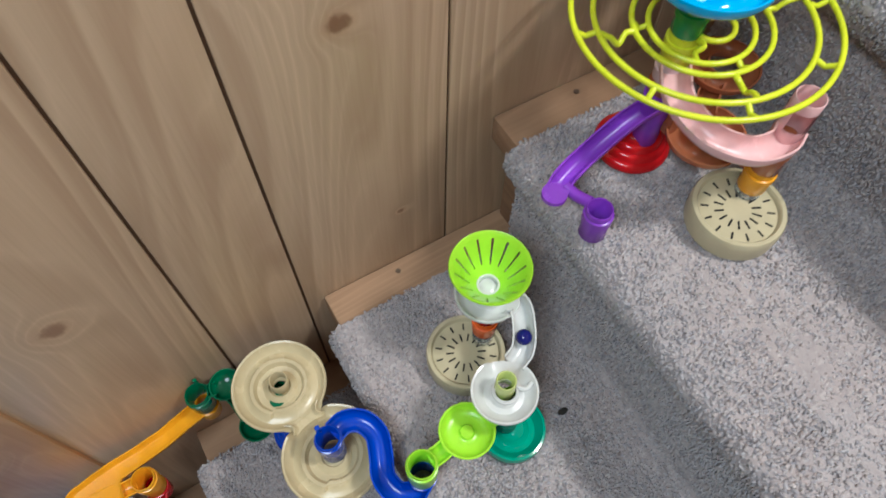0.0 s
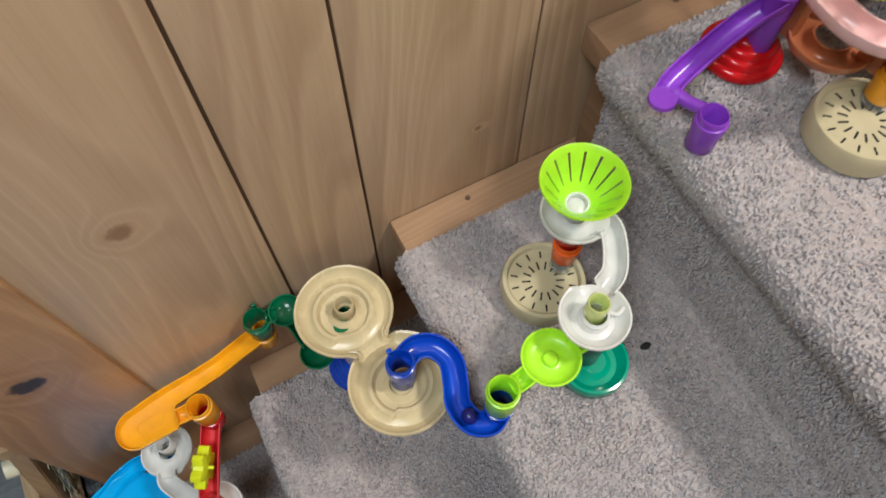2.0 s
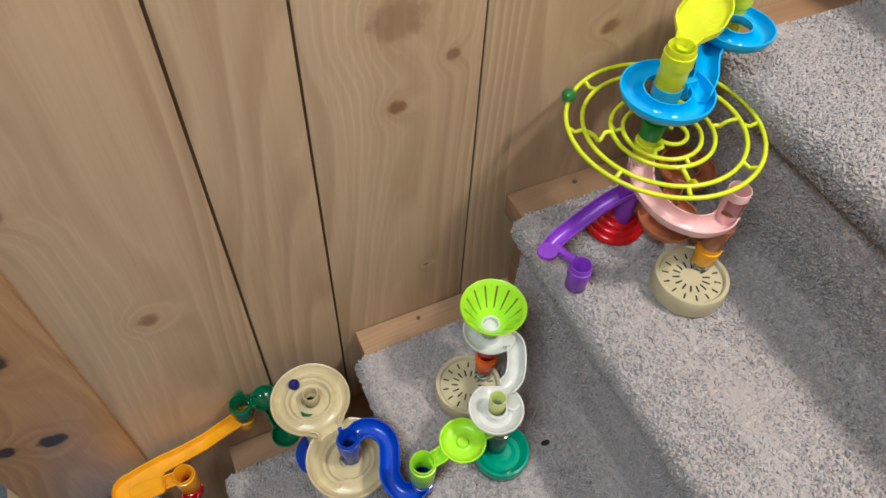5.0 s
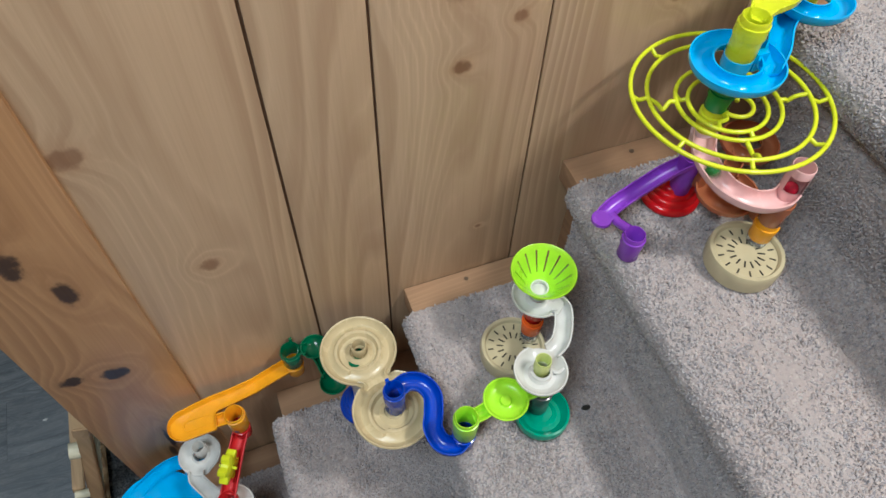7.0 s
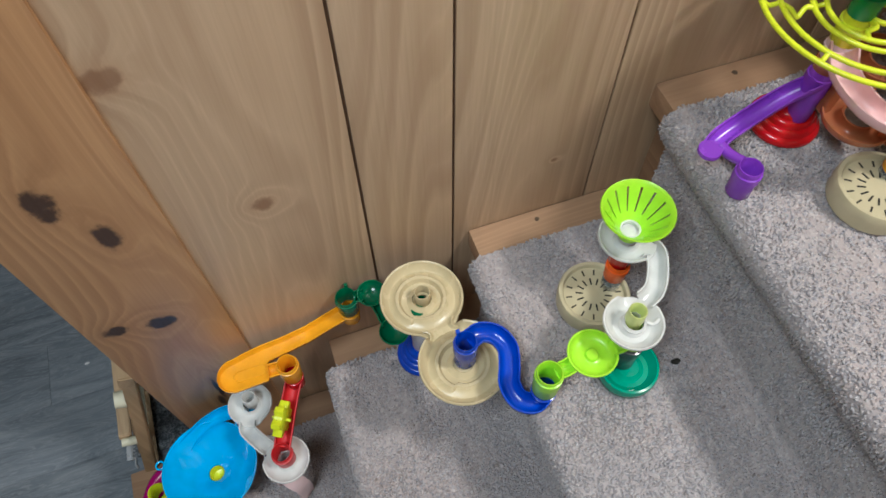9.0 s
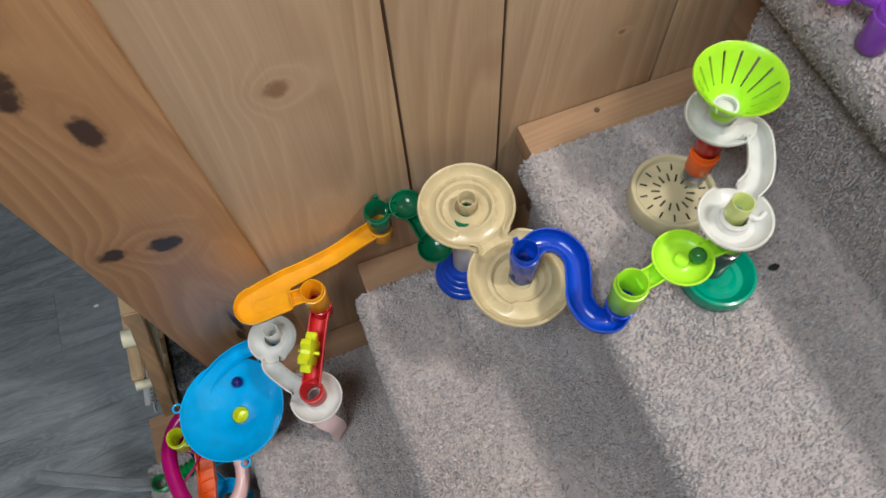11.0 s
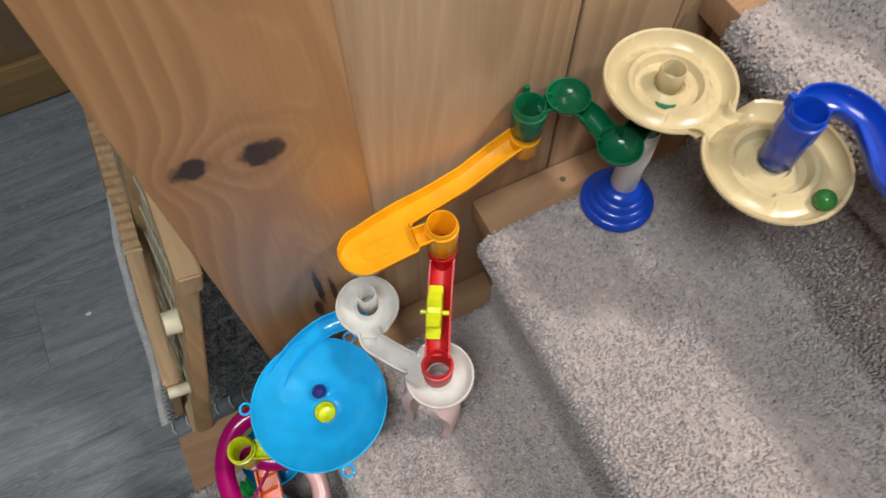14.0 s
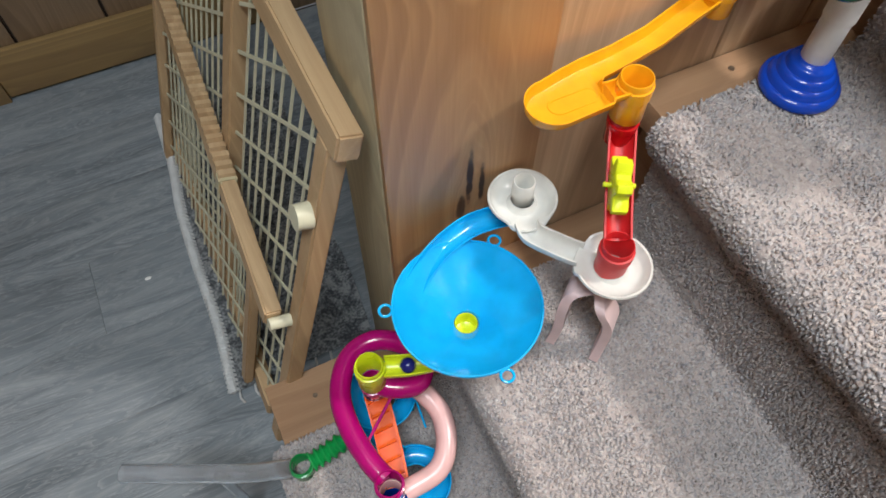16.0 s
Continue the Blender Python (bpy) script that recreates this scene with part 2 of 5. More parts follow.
M_END = wood("orange_pine_end_board", (0.60, 0.370, 0.195), (0.50, 0.280, 0.128), (0.25, 0.112, 0.048), "Z", 0.42, [
    (-0.246, 0.782, 0.0140, 1.0), (-0.197, 0.772, 0.0165, 1.0), (-0.212, 1.025, 0.013, 0.95, 1.8), (-0.183, 0.958, 0.010, 0.95, 2.0), (-0.197, 0.535, 0.0035, 1.0, 11.0), (-0.184, 0.520, 0.003, 1.0, 9.0), (-0.205, 0.49, 0.005, 0.9, 4.0)], coat=0.12)
M_POST = wood("pale_spruce_post", (0.74, 0.68, 0.48), (0.66, 0.59, 0.39), (0.42, 0.34, 0.20), "Z", 0.5)
M_TREAD = wood("oiled_pine_tread", (0.47, 0.30, 0.18), (0.37, 0.22, 0.125), (0.18, 0.09, 0.05), "X", 0.5, ring=0.7)
M_RISER = wood("stained_pine_riser", (0.36, 0.22, 0.125), (0.28, 0.16, 0.085), (0.14, 0.07, 0.04), "Y", 0.55, ring=0.7)
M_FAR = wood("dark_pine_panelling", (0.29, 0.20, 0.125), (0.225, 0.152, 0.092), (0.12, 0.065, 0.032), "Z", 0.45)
M_BASEB = wood("pine_baseboard", (0.36, 0.245, 0.105), (0.29, 0.19, 0.078), (0.13, 0.07, 0.035), "X", 0.45)
M_GATE = wood("beech_gate_wood", (0.62, 0.445, 0.27), (0.51, 0.345, 0.19), (0.28, 0.16, 0.08), "Y", 0.5, ring=0.5)
M_GATEV = wood("beech_gate_stile", (0.62, 0.445, 0.27), (0.51, 0.345, 0.19), (0.28, 0.16, 0.08), "Z", 0.5, ring=0.5)
M_CARPET, M_VINYL, M_RUG, M_CEIL = carpet_mat(), vinyl_mat(), rug_mat(), plain_wall_mat()
M_GROOVE, _nt, _p = node_mat("dark_groove")
_p.inputs["Base Color"].default_value, _p.inputs["Roughness"].default_value = (0.03, 0.018, 0.012, 1), 0.9
M_BACK, _nt, _p = node_mat("brown_groove_bottom")
_p.inputs["Base Color"].default_value, _p.inputs["Roughness"].default_value = (0.18, 0.118, 0.080, 1), 0.8
M_SCREW, _nt, _p = node_mat("worn_steel_screw")
_p.inputs["Base Color"].default_value, _p.inputs["Roughness"].default_value, _p.inputs["Metallic"].default_value = (0.2, 0.15, 0.11, 1), 0.45, 0.8

CREAM = plastic("cream_plastic", (0.61, 0.505, 0.30), 0.24)
SAND = plastic("sand_plastic", (0.56, 0.49, 0.31), 0.32)
LIME = plastic("lime_plastic", (0.42, 0.83, 0.03), 0.28, sub=0.1)
NEON = plastic("neon_yellow_plastic", (0.72, 0.80, 0.02), 0.26, sub=0.1)
BLUE = plastic("royal_blue_plastic", (0.004, 0.062, 0.52), 0.16)
SKY = plastic("sky_blue_plastic", (0.004, 0.43, 0.88), 0.07)
MILK = plastic("milky_white_plastic", (0.72, 0.72, 0.69), 0.19, sub=0.5)
PALE = plastic("pale_lemon_plastic", (0.68, 0.76, 0.27), 0.25)
WHITE = plastic("white_plastic", (0.78, 0.78, 0.78), 0.3)
FOREST = plastic("dark_green_plastic", (0.002, 0.13, 0.055), 0.14)
TEAL = plastic("teal_plastic", (0.0, 0.33, 0.21), 0.14)
AMBER = plastic("amber_orange_plastic", (0.92, 0.40, 0.01), 0.18, sub=0.1)
ORANGE = plastic("orange_plastic", (0.92, 0.13, 0.01), 0.24)
RED = plastic("red_plastic", (0.55, 0.006, 0.01), 0.14)
REDCLEAR = plastic("clear_red_plastic", (0.66, 0.02, 0.025), 0.42, trans=0.08)
PURPLE = plastic("purple_plastic", (0.27, 0.055, 0.58), 0.24)
PINK = plastic("pale_pink_plastic", (0.86, 0.52, 0.51), 0.22, sub=0.1)
BLUSH = plastic("frosted_pink_plastic", (0.80, 0.60, 0.61), 0.3, trans=0.0)
BROWN = plastic("clear_brown_plastic", (0.60, 0.20, 0.09), 0.14, trans=0.3)
MAGENTA = plastic("magenta_plastic", (0.42, 0.003, 0.15), 0.14)
GREEN = plastic("clear_green_plastic", (0.01, 0.42, 0.10), 0.14, trans=0.25)
SMOKE = plastic("smoky_grey_plastic", (0.10, 0.10, 0.11), 0.15, trans=0.3)
CLEAR = plastic("clear_plastic", (0.90, 0.93, 0.97), 0.05, trans=0.92)
IVORY = plastic("ivory_plastic_mesh", (0.66, 0.63, 0.47), 0.4)
SLOT, _nt, _p = node_mat("dark_slot")
_p.inputs["Base Color"].default_value, _p.inputs["Roughness"].default_value = (0.02, 0.018, 0.014, 1), 0.9
GLASS_BLUE = plastic("blue_glass_marble", (0.012, 0.015, 0.16), 0.05)
GLASS_GREEN = plastic("green_glass_marble", (0.03, 0.22, 0.05), 0.06, trans=0.25)
GLASS_RED = plastic("red_glass_marble", (0.42, 0.01, 0.035), 0.06, trans=0.2)

# ---------------------------------------------------------------- mesh helpers
ORIGIN = {}


def finish(name, bm, mat, angle=40):
    bmesh.ops.recalc_face_normals(bm, faces=bm.faces)
    me = bpy.data.meshes.new(name)
    bm.to_mesh(me)
    bm.free()
    for p in me.polygons:
        p.use_smooth = True
    me.set_sharp_from_angle(angle=radians(angle))
    me.materials.append(mat)
    return me


def thing(name, place, label, category, group="", kind=""):
    """An Empty at a thing's base, which parents its parts."""
    ob = new(name)
    ob.empty_display_size = 0.02
    ob.location = place
    ORIGIN[ob.name] = Vector(place)
    return tagged(ob, label, category, group, kind)


def part(name, bm, mat, parent, label="", angle=40):
    """One mesh under a thing or a part; bm is in world metres."""
    o = ORIGIN[parent.name]
    bmesh.ops.translate(bm, verts=bm.verts, vec=-o)
    ob = new(name, finish(name, bm, mat, angle))
    ob.parent = parent
    ORIGIN[ob.name] = o
    return tagged(ob, label)


def box(bm, x0, x1, y0, y1, z0, z1, bev=0.0):
    r = bmesh.ops.create_cube(bm, size=1.0)
    bmesh.ops.transform(bm, verts=r["verts"], matrix=Matrix.LocRotScale(((x0 + x1) / 2, (y0 + y1) / 2, (z0 + z1) / 2), None, (x1 - x0, y1 - y0, z1 - z0)))
    if bev:
        es = list({e for v in r["verts"] for e in v.link_edges})
        bmesh.ops.bevel(bm, geom=es, offset=bev, segments=2, affect="EDGES", profile=0.6)
    return bm


def lathe(bm, prof, c, seg=40, closed=True, mod=None):
    """Turns the profile (r, z) round the upright axis through c. mod(angle, i, r, z) may shift a point."""
    rings = []
    for k in range(seg):
        a = 2 * math.pi * k / seg
        row = []
        for i, (r, z) in enumerate(prof):
            if mod:
                r, z = mod(a, i, r, z)
            row.append(bm.verts.new((c[0] + r * math.cos(a), c[1] + r * math.sin(a), c[2] + z)))
        rings.append(row)
    n = len(prof)
    for k in range(seg):
        a, b = rings[k], rings[(k + 1) % seg]
        for i in range(n if closed else n - 1):
            j = (i + 1) % n
            bm.faces.new((a[i], a[j], b[j], b[i]))
    bmesh.ops.remove_doubles(bm, verts=[v for row in rings for v in row], dist=1e-6)
    return bm


def spline(pts, n=8):
    """A smooth line through the points."""
    P = [Vector(p) for p in pts]
    P = [P[0] * 2 - P[1]] + P + [P[-1] * 2 - P[-2]]
    out = []
    for i in range(1, len(P) - 2):
        for k in range(n):
            t = k / n
            a, b, c, d = P[i - 1:i + 3]
            out.append(0.5 * ((2 * b) + (c - a) * t + (2 * a - 5 * b + 4 * c - d) * t * t + (3 * b - a - 3 * c + d) * t ** 3))
    out.append(P[-2].copy())
    return out


def sweep(bm, path, section, closed=False):
    """Carries a closed section (side, up) along the path and caps the ends."""
    path = [Vector(p) for p in path]
    n, rows = len(path), []
    for i, p in enumerate(path):
        if closed:
            d = path[(i + 1) % n] - path[i - 1]
        else:
            d = path[min(i + 1, n - 1)] - path[max(i - 1, 0)]
        d.normalize()
        side = d.cross(Vector((0, 0, 1)))
        if side.length < 0.05:
            side = Vector((1, 0, 0))
        side.normalize()
        up = side.cross(d).normalized()
        rows.append([bm.verts.new(p + side * u + up * v) for u, v in section])
    m = len(section)
    for i in range(n if closed else n - 1):
        a, b = rows[i], rows[(i + 1) % n]
        for k in range(m):
            j = (k + 1) % m
            bm.faces.new((a[k], a[j], b[j], b[k]))
    if not closed:
        bm.faces.new(rows[0])
        bm.faces.new(rows[-1][::-1])
    return bm


def disc_section(r, n=12):
    return [(r * math.cos(2 * math.pi * k / n), r * math.sin(2 * math.pi * k / n)) for k in range(n)]


def trough_section(ri=0.0105, th=0.0018, wall=0.002, n=10):
    """An open half-round gutter."""
    out = [(-(ri + th), wall)]
    out += [((ri + th) * math.cos(a), (ri + th) * math.sin(a)) for a in [math.pi + math.pi * k / n for k in range(n + 1)]]
    out += [(ri + th, wall), (ri, wall)]
    out += [(ri * math.cos(a), ri * math.sin(a)) for a in [2 * math.pi - math.pi * k / n for k in range(n + 1)]]
    out += [(-ri, wall)]
    return out


def tube_bm(bm, x, y, z0, z1, ro=0.0125, th=0.0018, collar=True):
    """An upright connector tube with a thicker band and a rounded lip."""
    ri, h = ro - th, z1 - z0
    p = [(ri, 0), (ro - 0.0008, 0), (ro, 0.001)]
    if collar:
        p += [(ro, h * 0.55), (ro + 0.0012, h * 0.55 + 0.001), (ro + 0.0012, h - 0.007), (ro - 0.0004, h - 0.0065)]
    p += [(ro - 0.0004, h - 0.0008), (ro - 0.0009, h), (ri + 0.0004, h), (ri, h - 0.0006)]
    return lathe(bm, p, (x, y, z0), 32)


def hollow(bm, path, ro, ri, n=16):
    """A round pipe along a path, open at both ends."""
    path = [Vector(p) for p in path]
    rows = []
    for i, p in enumerate(path):
        d = (path[min(i + 1, len(path) - 1)] - path[max(i - 1, 0)]).normalized()
        side = d.cross(Vector((0, 0, 1)))
        side = side.normalized() if side.length > 0.05 else Vector((1, 0, 0))
        up = side.cross(d).normalized()
        rows.append([[bm.verts.new(p + (side * math.cos(2 * math.pi * k / n) + up * math.sin(2 * math.pi * k / n)) * r) for k in range(n)] for r in (ro, ri)])
    for i in range(len(rows) - 1):
        for w in (0, 1):
            for k in range(n):
                j = (k + 1) % n
                bm.faces.new((rows[i][w][k], rows[i][w][j], rows[i + 1][w][j], rows[i + 1][w][k]))
    for r in (rows[0], rows[-1]):
        for k in range(n):
            j = (k + 1) % n
            bm.faces.new((r[0][k], r[0][j], r[1][j], r[1][k]))
    return bm


B = bmesh.new

# ---------------------------------------------------------------- structure
RISE, WALL = 0.19, 0.456
NOSE = [-0.672 + 0.2162 * k for k in range(0, 10)]      # front of the wooden treads, step 1 at -0.456
NOSE[0] = None
EAST, WEST, SOUTH, NORTH, TOP = 1.75, -2.6, -1.05, 1.39, 2.95


def solid(name, dims, mat, kind="structure", bev=0.0, label="", category=""):
    ob = new(name, finish(name, box(B(), *dims, bev), mat))
    ORIGIN[ob.name] = Vector((0, 0, 0))
    return tagged(ob, label, category, kind=kind)


def child(name, bm, mat, parent, label=""):
    return part(name, bm, mat, parent, label)


# panelled wall beside the stairs: a dark backing with boards proud of it
wall_stairs = solid("wall_stairs", (-0.275, EAST, WALL + 0.004, WALL + 0.120, 0.0, TOP), M_BACK, label="knotty pine board wall beside the stairs", category="wall")
SEAMS = [-0.128, 0.0655, 0.172, 0.3565, 0.606, 0.80, 0.99, 1.18, 1.37, 1.56, EAST]
GAPS = [0.0010, 0.0016, 0.0015, 0.0013, 0.0013] + [0.0012] * 6
for (a, ga), (b, gb) in zip(zip(SEAMS, GAPS), zip(SEAMS[1:], GAPS[1:])):
    bm = box(B(), a + ga, b - gb, WALL, WALL + 0.0038, 0.0, TOP, 0.0012)
    child("board", bm, M_WALL, wall_stairs)
bm = box(B(), -0.2785, -0.1262, WALL - 0.005, WALL + 0.0038, 0.0, TOP, 0.0035)
child("end_board", bm, M_END, wall_stairs, "orange pine end board with dark knots")
bm = box(B(), -0.2785, -0.2755, WALL + 0.0045, WALL + 0.122, 0.0, TOP, 0.001)
child("end_post", bm, M_POST, wall_stairs, "pale unvarnished end face")

wall_south = solid("wall_south", (WEST, EAST, SOUTH - 0.1, SOUTH - 0.012, 0.0, TOP), M_GROOVE, label="pine board wall opposite the toys", category="wall")
for i in range(22):
    a = WEST + 0.2 * i
    if a + 0.2 <= EAST + 0.01:
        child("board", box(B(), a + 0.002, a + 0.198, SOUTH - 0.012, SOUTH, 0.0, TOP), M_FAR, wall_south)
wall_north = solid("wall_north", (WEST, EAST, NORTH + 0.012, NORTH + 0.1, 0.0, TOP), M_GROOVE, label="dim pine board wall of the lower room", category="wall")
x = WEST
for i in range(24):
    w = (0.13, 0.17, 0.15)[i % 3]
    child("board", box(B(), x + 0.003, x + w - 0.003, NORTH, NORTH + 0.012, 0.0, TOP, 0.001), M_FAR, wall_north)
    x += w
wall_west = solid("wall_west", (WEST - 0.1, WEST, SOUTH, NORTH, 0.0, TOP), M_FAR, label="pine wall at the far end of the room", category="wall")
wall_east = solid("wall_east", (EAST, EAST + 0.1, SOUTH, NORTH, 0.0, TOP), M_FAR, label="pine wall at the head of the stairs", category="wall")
ceiling = solid("ceiling", (WEST, EAST, SOUTH, NORTH, TOP, TOP + 0.05), M_CEIL, label="off-white painted ceiling", category="ceiling")
bm = box(B(), -0.735, -0.2, NORTH - 0.016, NORTH - 0.0005, 0.006, 0.112, 0.003)
box(bm, WEST, -0.745, NORTH - 0.016, NORTH - 0.0005, 0.006, 0.112, 0.003)
baseboard = tagged(new("baseboard", finish("baseboard", bm, M_BASEB)), "worn pine baseboard above the grey floor", "baseboard", kind="structure")
trim = tagged(new("trim", finish("trim", box(B(), -0.79, -0.735, NORTH - 0.024, NORTH - 0.001, 0.0, 2.1, 0.003), M_BASEB)), "upright pine trim board on the far wall", "trim", kind="structure")

# lower floor: grey wood-look planks
floor = solid("floor", (WEST, EAST, SOUTH, NORTH, -0.06, -0.004), M_GROOVE, label="grey wood-look vinyl plank floor", category="floor")

# stairs: pine treads and risers
stairs = thing("stairs", (0, 0, 0), "pine staircase with a carpet runner", "stairs", kind="structure")
for k in range(1, 9):
    x0, x1, z = NOSE[k], NOSE[k + 1] + 0.03, RISE * k
    ye = WALL - 0.0008 if k > 1 else 0.492
    bm = box(B(), x0, x1 if k > 1 else -0.283, SOUTH + 0.002, ye, z - 0.034, z, 0.0025)
    if k == 1:
        box(bm, -0.2825, x1, SOUTH + 0.002, WALL - 0.0065, z - 0.034, z, 0.001)
    child("tread", bm, M_TREAD, stairs)
    bm = box(B(), x0 + 0.022, x0 + 0.042, SOUTH + 0.002, (WALL - 0.0066 if k > 1 else 0.487), z - RISE + 0.0005, z - 0.0345)
    child("riser", bm, M_RISER, stairs)
for x, y, k in ((0.072, 0.436, 3), (0.283, 0.441, 4), (0.50, 0.440, 5), (-0.40, 0.455, 1)):
    bm = lathe(B(), [(0.0, 0.0), (0.0032, 0.0), (0.0032, 0.0006), (0.0012, 0.0007), (0.0, -0.0001)], (x, y, RISE * k + 0.0002), 14, closed=False)
    child("screw", bm, M_SCREW, stairs, "dark countersunk screw")


def carpet_runner():
    """A pile runner over the steps: a fine sheet with rounded noses and uneven tufts."""
    pile, lead, rad = 0.0095, 0.0175, 0.019
    prof = []
    for k in range(1, 9):
        xf, z = NOSE[k] - lead, RISE * k + pile
        zb = RISE * (k - 1) + (pile if k > 1 else 0.001)
        xr = NOSE[k] + 0.006
        prof += [(xr - 0.0045, zb + 0.0025), (xr - 0.001, zb + 0.007), (xr, zb + 0.016), (xr, z - 0.055), (xf + 0.010, z - 0.046)]
        for q in range(7):
            a = math.pi + 0.35 - (math.pi / 2 + 0.35) * q / 6
            prof.append((xf + rad + rad * math.cos(a), z - rad + rad * math.sin(a)))
        prof.append((NOSE[k + 1] - 0.010, z))
    P = np.array(prof)
    seg = np.hypot(*np.diff(P, axis=0).T)
    s = np.concatenate([[0], np.cumsum(seg)])
    smax = s[-1]
    S = np.arange(0, smax, 0.0031)
    X, Z = np.interp(S, s, P[:, 0]), np.interp(S, s, P[:, 1])
    k3 = np.ones(5) / 5
    X[2:-2], Z[2:-2] = np.convolve(X, k3, "valid"), np.convolve(Z, k3, "valid")
    tx, tz = np.gradient(X), np.gradient(Z)
    ln = np.hypot(tx, tz)
    nx, nz = -tz / ln, tx / ln
    Yf = np.concatenate([np.arange(SOUTH + 0.01, -0.10, 0.02), np.arange(-0.10, 0.4125, 0.0062)])
    rng = np.random.default_rng(7)
    n, m = len(S), len(Yf)
    d = rng.normal(0, 1, (n, m))
    f = d.copy()
    f[1:] += 0.6 * d[:-1]
    f[:, 1:] += 0.6 * d[:, :-1]
    big = np.kron(rng.normal(0, 1, (n // 12 + 2, m // 12 + 2)), np.ones((12, 12)))[:n, :m]
    for _ in range(3):
        big = (big + np.roll(big, 4, 0) + np.roll(big, 4, 1) + np.roll(big, -4, 0) + np.roll(big, -4, 1)) / 5
    disp = 0.0006 * f + 0.0012 * big
    edge = np.clip((0.4125 - Yf) / 0.010, 0, 1)
    drop = -(1 - np.sqrt(1 - (1 - edge) ** 2)) * 0.011
    disp = disp + drop[None, :]
    VX = X[:, None] + nx[:, None] * disp
    VZ = Z[:, None] + nz[:, None] * disp
    VY = Yf[None, :] + rng.normal(0, 0.0007, (n, m)) + 0.0022 * big * (edge < 1)[None, :]
    V = np.stack([VX, VY, VZ], -1).reshape(-1, 3)
    i = np.arange(n - 1)[:, None] * m + np.arange(m - 1)[None, :]
    F = np.stack([i, i + 1, i + m + 1, i + m], -1).reshape(-1, 4)
    # curled yarn tufts standing on the sheet
    step = 0.0031
    top = S[np.argmax(X > NOSE[7])]
    gs, gy = np.meshgrid(np.arange(0.003, top, step), np.arange(-0.085, 0.4085, step), indexing="ij")
    gs, gy = gs.ravel(), gy.ravel()
    q = len(gs)
    gs = gs + rng.uniform(-0.45, 0.45, q) * step
    gy = gy + rng.uniform(-0.45, 0.45, q) * step
    px, pz = np.interp(gs, S, X), np.interp(gs, S, Z)
    mx, mz = np.interp(gs, S, nx), np.interp(gs, S, nz)
    ed = np.clip((0.4125 - gy) / 0.010, 0, 1)
    sink = -(1 - np.sqrt(1 - (1 - ed) ** 2)) * 0.011
    P0 = np.stack([px + mx * sink, gy, pz + mz * sink], -1)
    N = np.stack([mx, 0 * mx, mz], -1)
    T, Yv = np.stack([mz, 0 * mx, -mx], -1), np.array([[0.0, 1.0, 0.0]])
    ang = 2.2 * np.sin(gs * 31 + 1.3 * np.sin(gy * 23)) + 1.7 * np.sin(gy * 37 + gs * 11) + rng.uniform(-3.1, 3.1, q)
    D = T * np.cos(ang)[:, None] + Yv * np.sin(ang)[:, None]
    C = np.cross(N, D)
    hgt = (0.0017 + rng.normal(0, 0.0006, q))[:, None]
    ln2 = (0.0025 + rng.normal(0, 0.0009, q))[:, None]
    curl = rng.normal(0, 0.0011, q)[:, None]
    w = (0.00155 + rng.normal(0, 0.0003, q)).clip(0.0008)[:, None]
    rings = []
    for up, fw, cu, ww, tilt in ((-0.6, -0.1, 0.0, 1.0, 0.3), (0.95, 0.50, 0.6, 1.05, 1.0)):
        c = P0 + N * hgt * up + D * ln2 * fw + C * curl * cu
        A = D * math.cos(tilt) - N * math.sin(tilt)
        rings += [c + (C * math.cos(o) + A * math.sin(o)) * w * ww for o in (math.pi / 2, math.pi * 7 / 6, math.pi * 11 / 6)]
    tip = P0 + N * hgt * 0.55 + D * ln2 * 1.18 + C * curl * 1.25
    TV = np.stack(rings + [tip], 1).reshape(-1, 3)
    quad = np.array([[r * 3 + k, r * 3 + (k + 1) % 3, r * 3 + 3 + (k + 1) % 3, r * 3 + 3 + k] for r in (0,) for k in range(3)])
    tri = np.array([[3 + k, 3 + (k + 1) % 3, 6] for k in range(3)])
    base = len(V) + 7 * np.arange(q)[:, None, None]
    TQ, TT = (base + quad[None]).reshape(-1, 4), (base + tri[None]).reshape(-1, 3)
    V = np.concatenate([V, TV])
    loops = np.concatenate([F.ravel(), TQ.ravel(), TT.ravel()])
    sizes = np.concatenate([np.full(len(F) + len(TQ), 4), np.full(len(TT), 3)])
    me = bpy.data.meshes.new("carpet_runner")
    me.vertices.add(len(V))
    me.vertices.foreach_set("co", V.astype(np.float32).ravel())
    me.loops.add(len(loops))
    me.loops.foreach_set("vertex_index", loops.astype(np.int32))
    me.polygons.add(len(sizes))
    me.polygons.foreach_set("loop_start", np.concatenate([[0], np.cumsum(sizes)[:-1]]).astype(np.int32))
    me.polygons.foreach_set("use_smooth", np.ones(len(sizes), bool))
    me.update(calc_edges=True)
    me.validate()
    me.materials.append(M_CARPET)
    return tagged(new("carpet_runner", me), "greyish beige speckled pile carpet runner over the stairs", "carpet", kind="stuff")


carpet_runner()

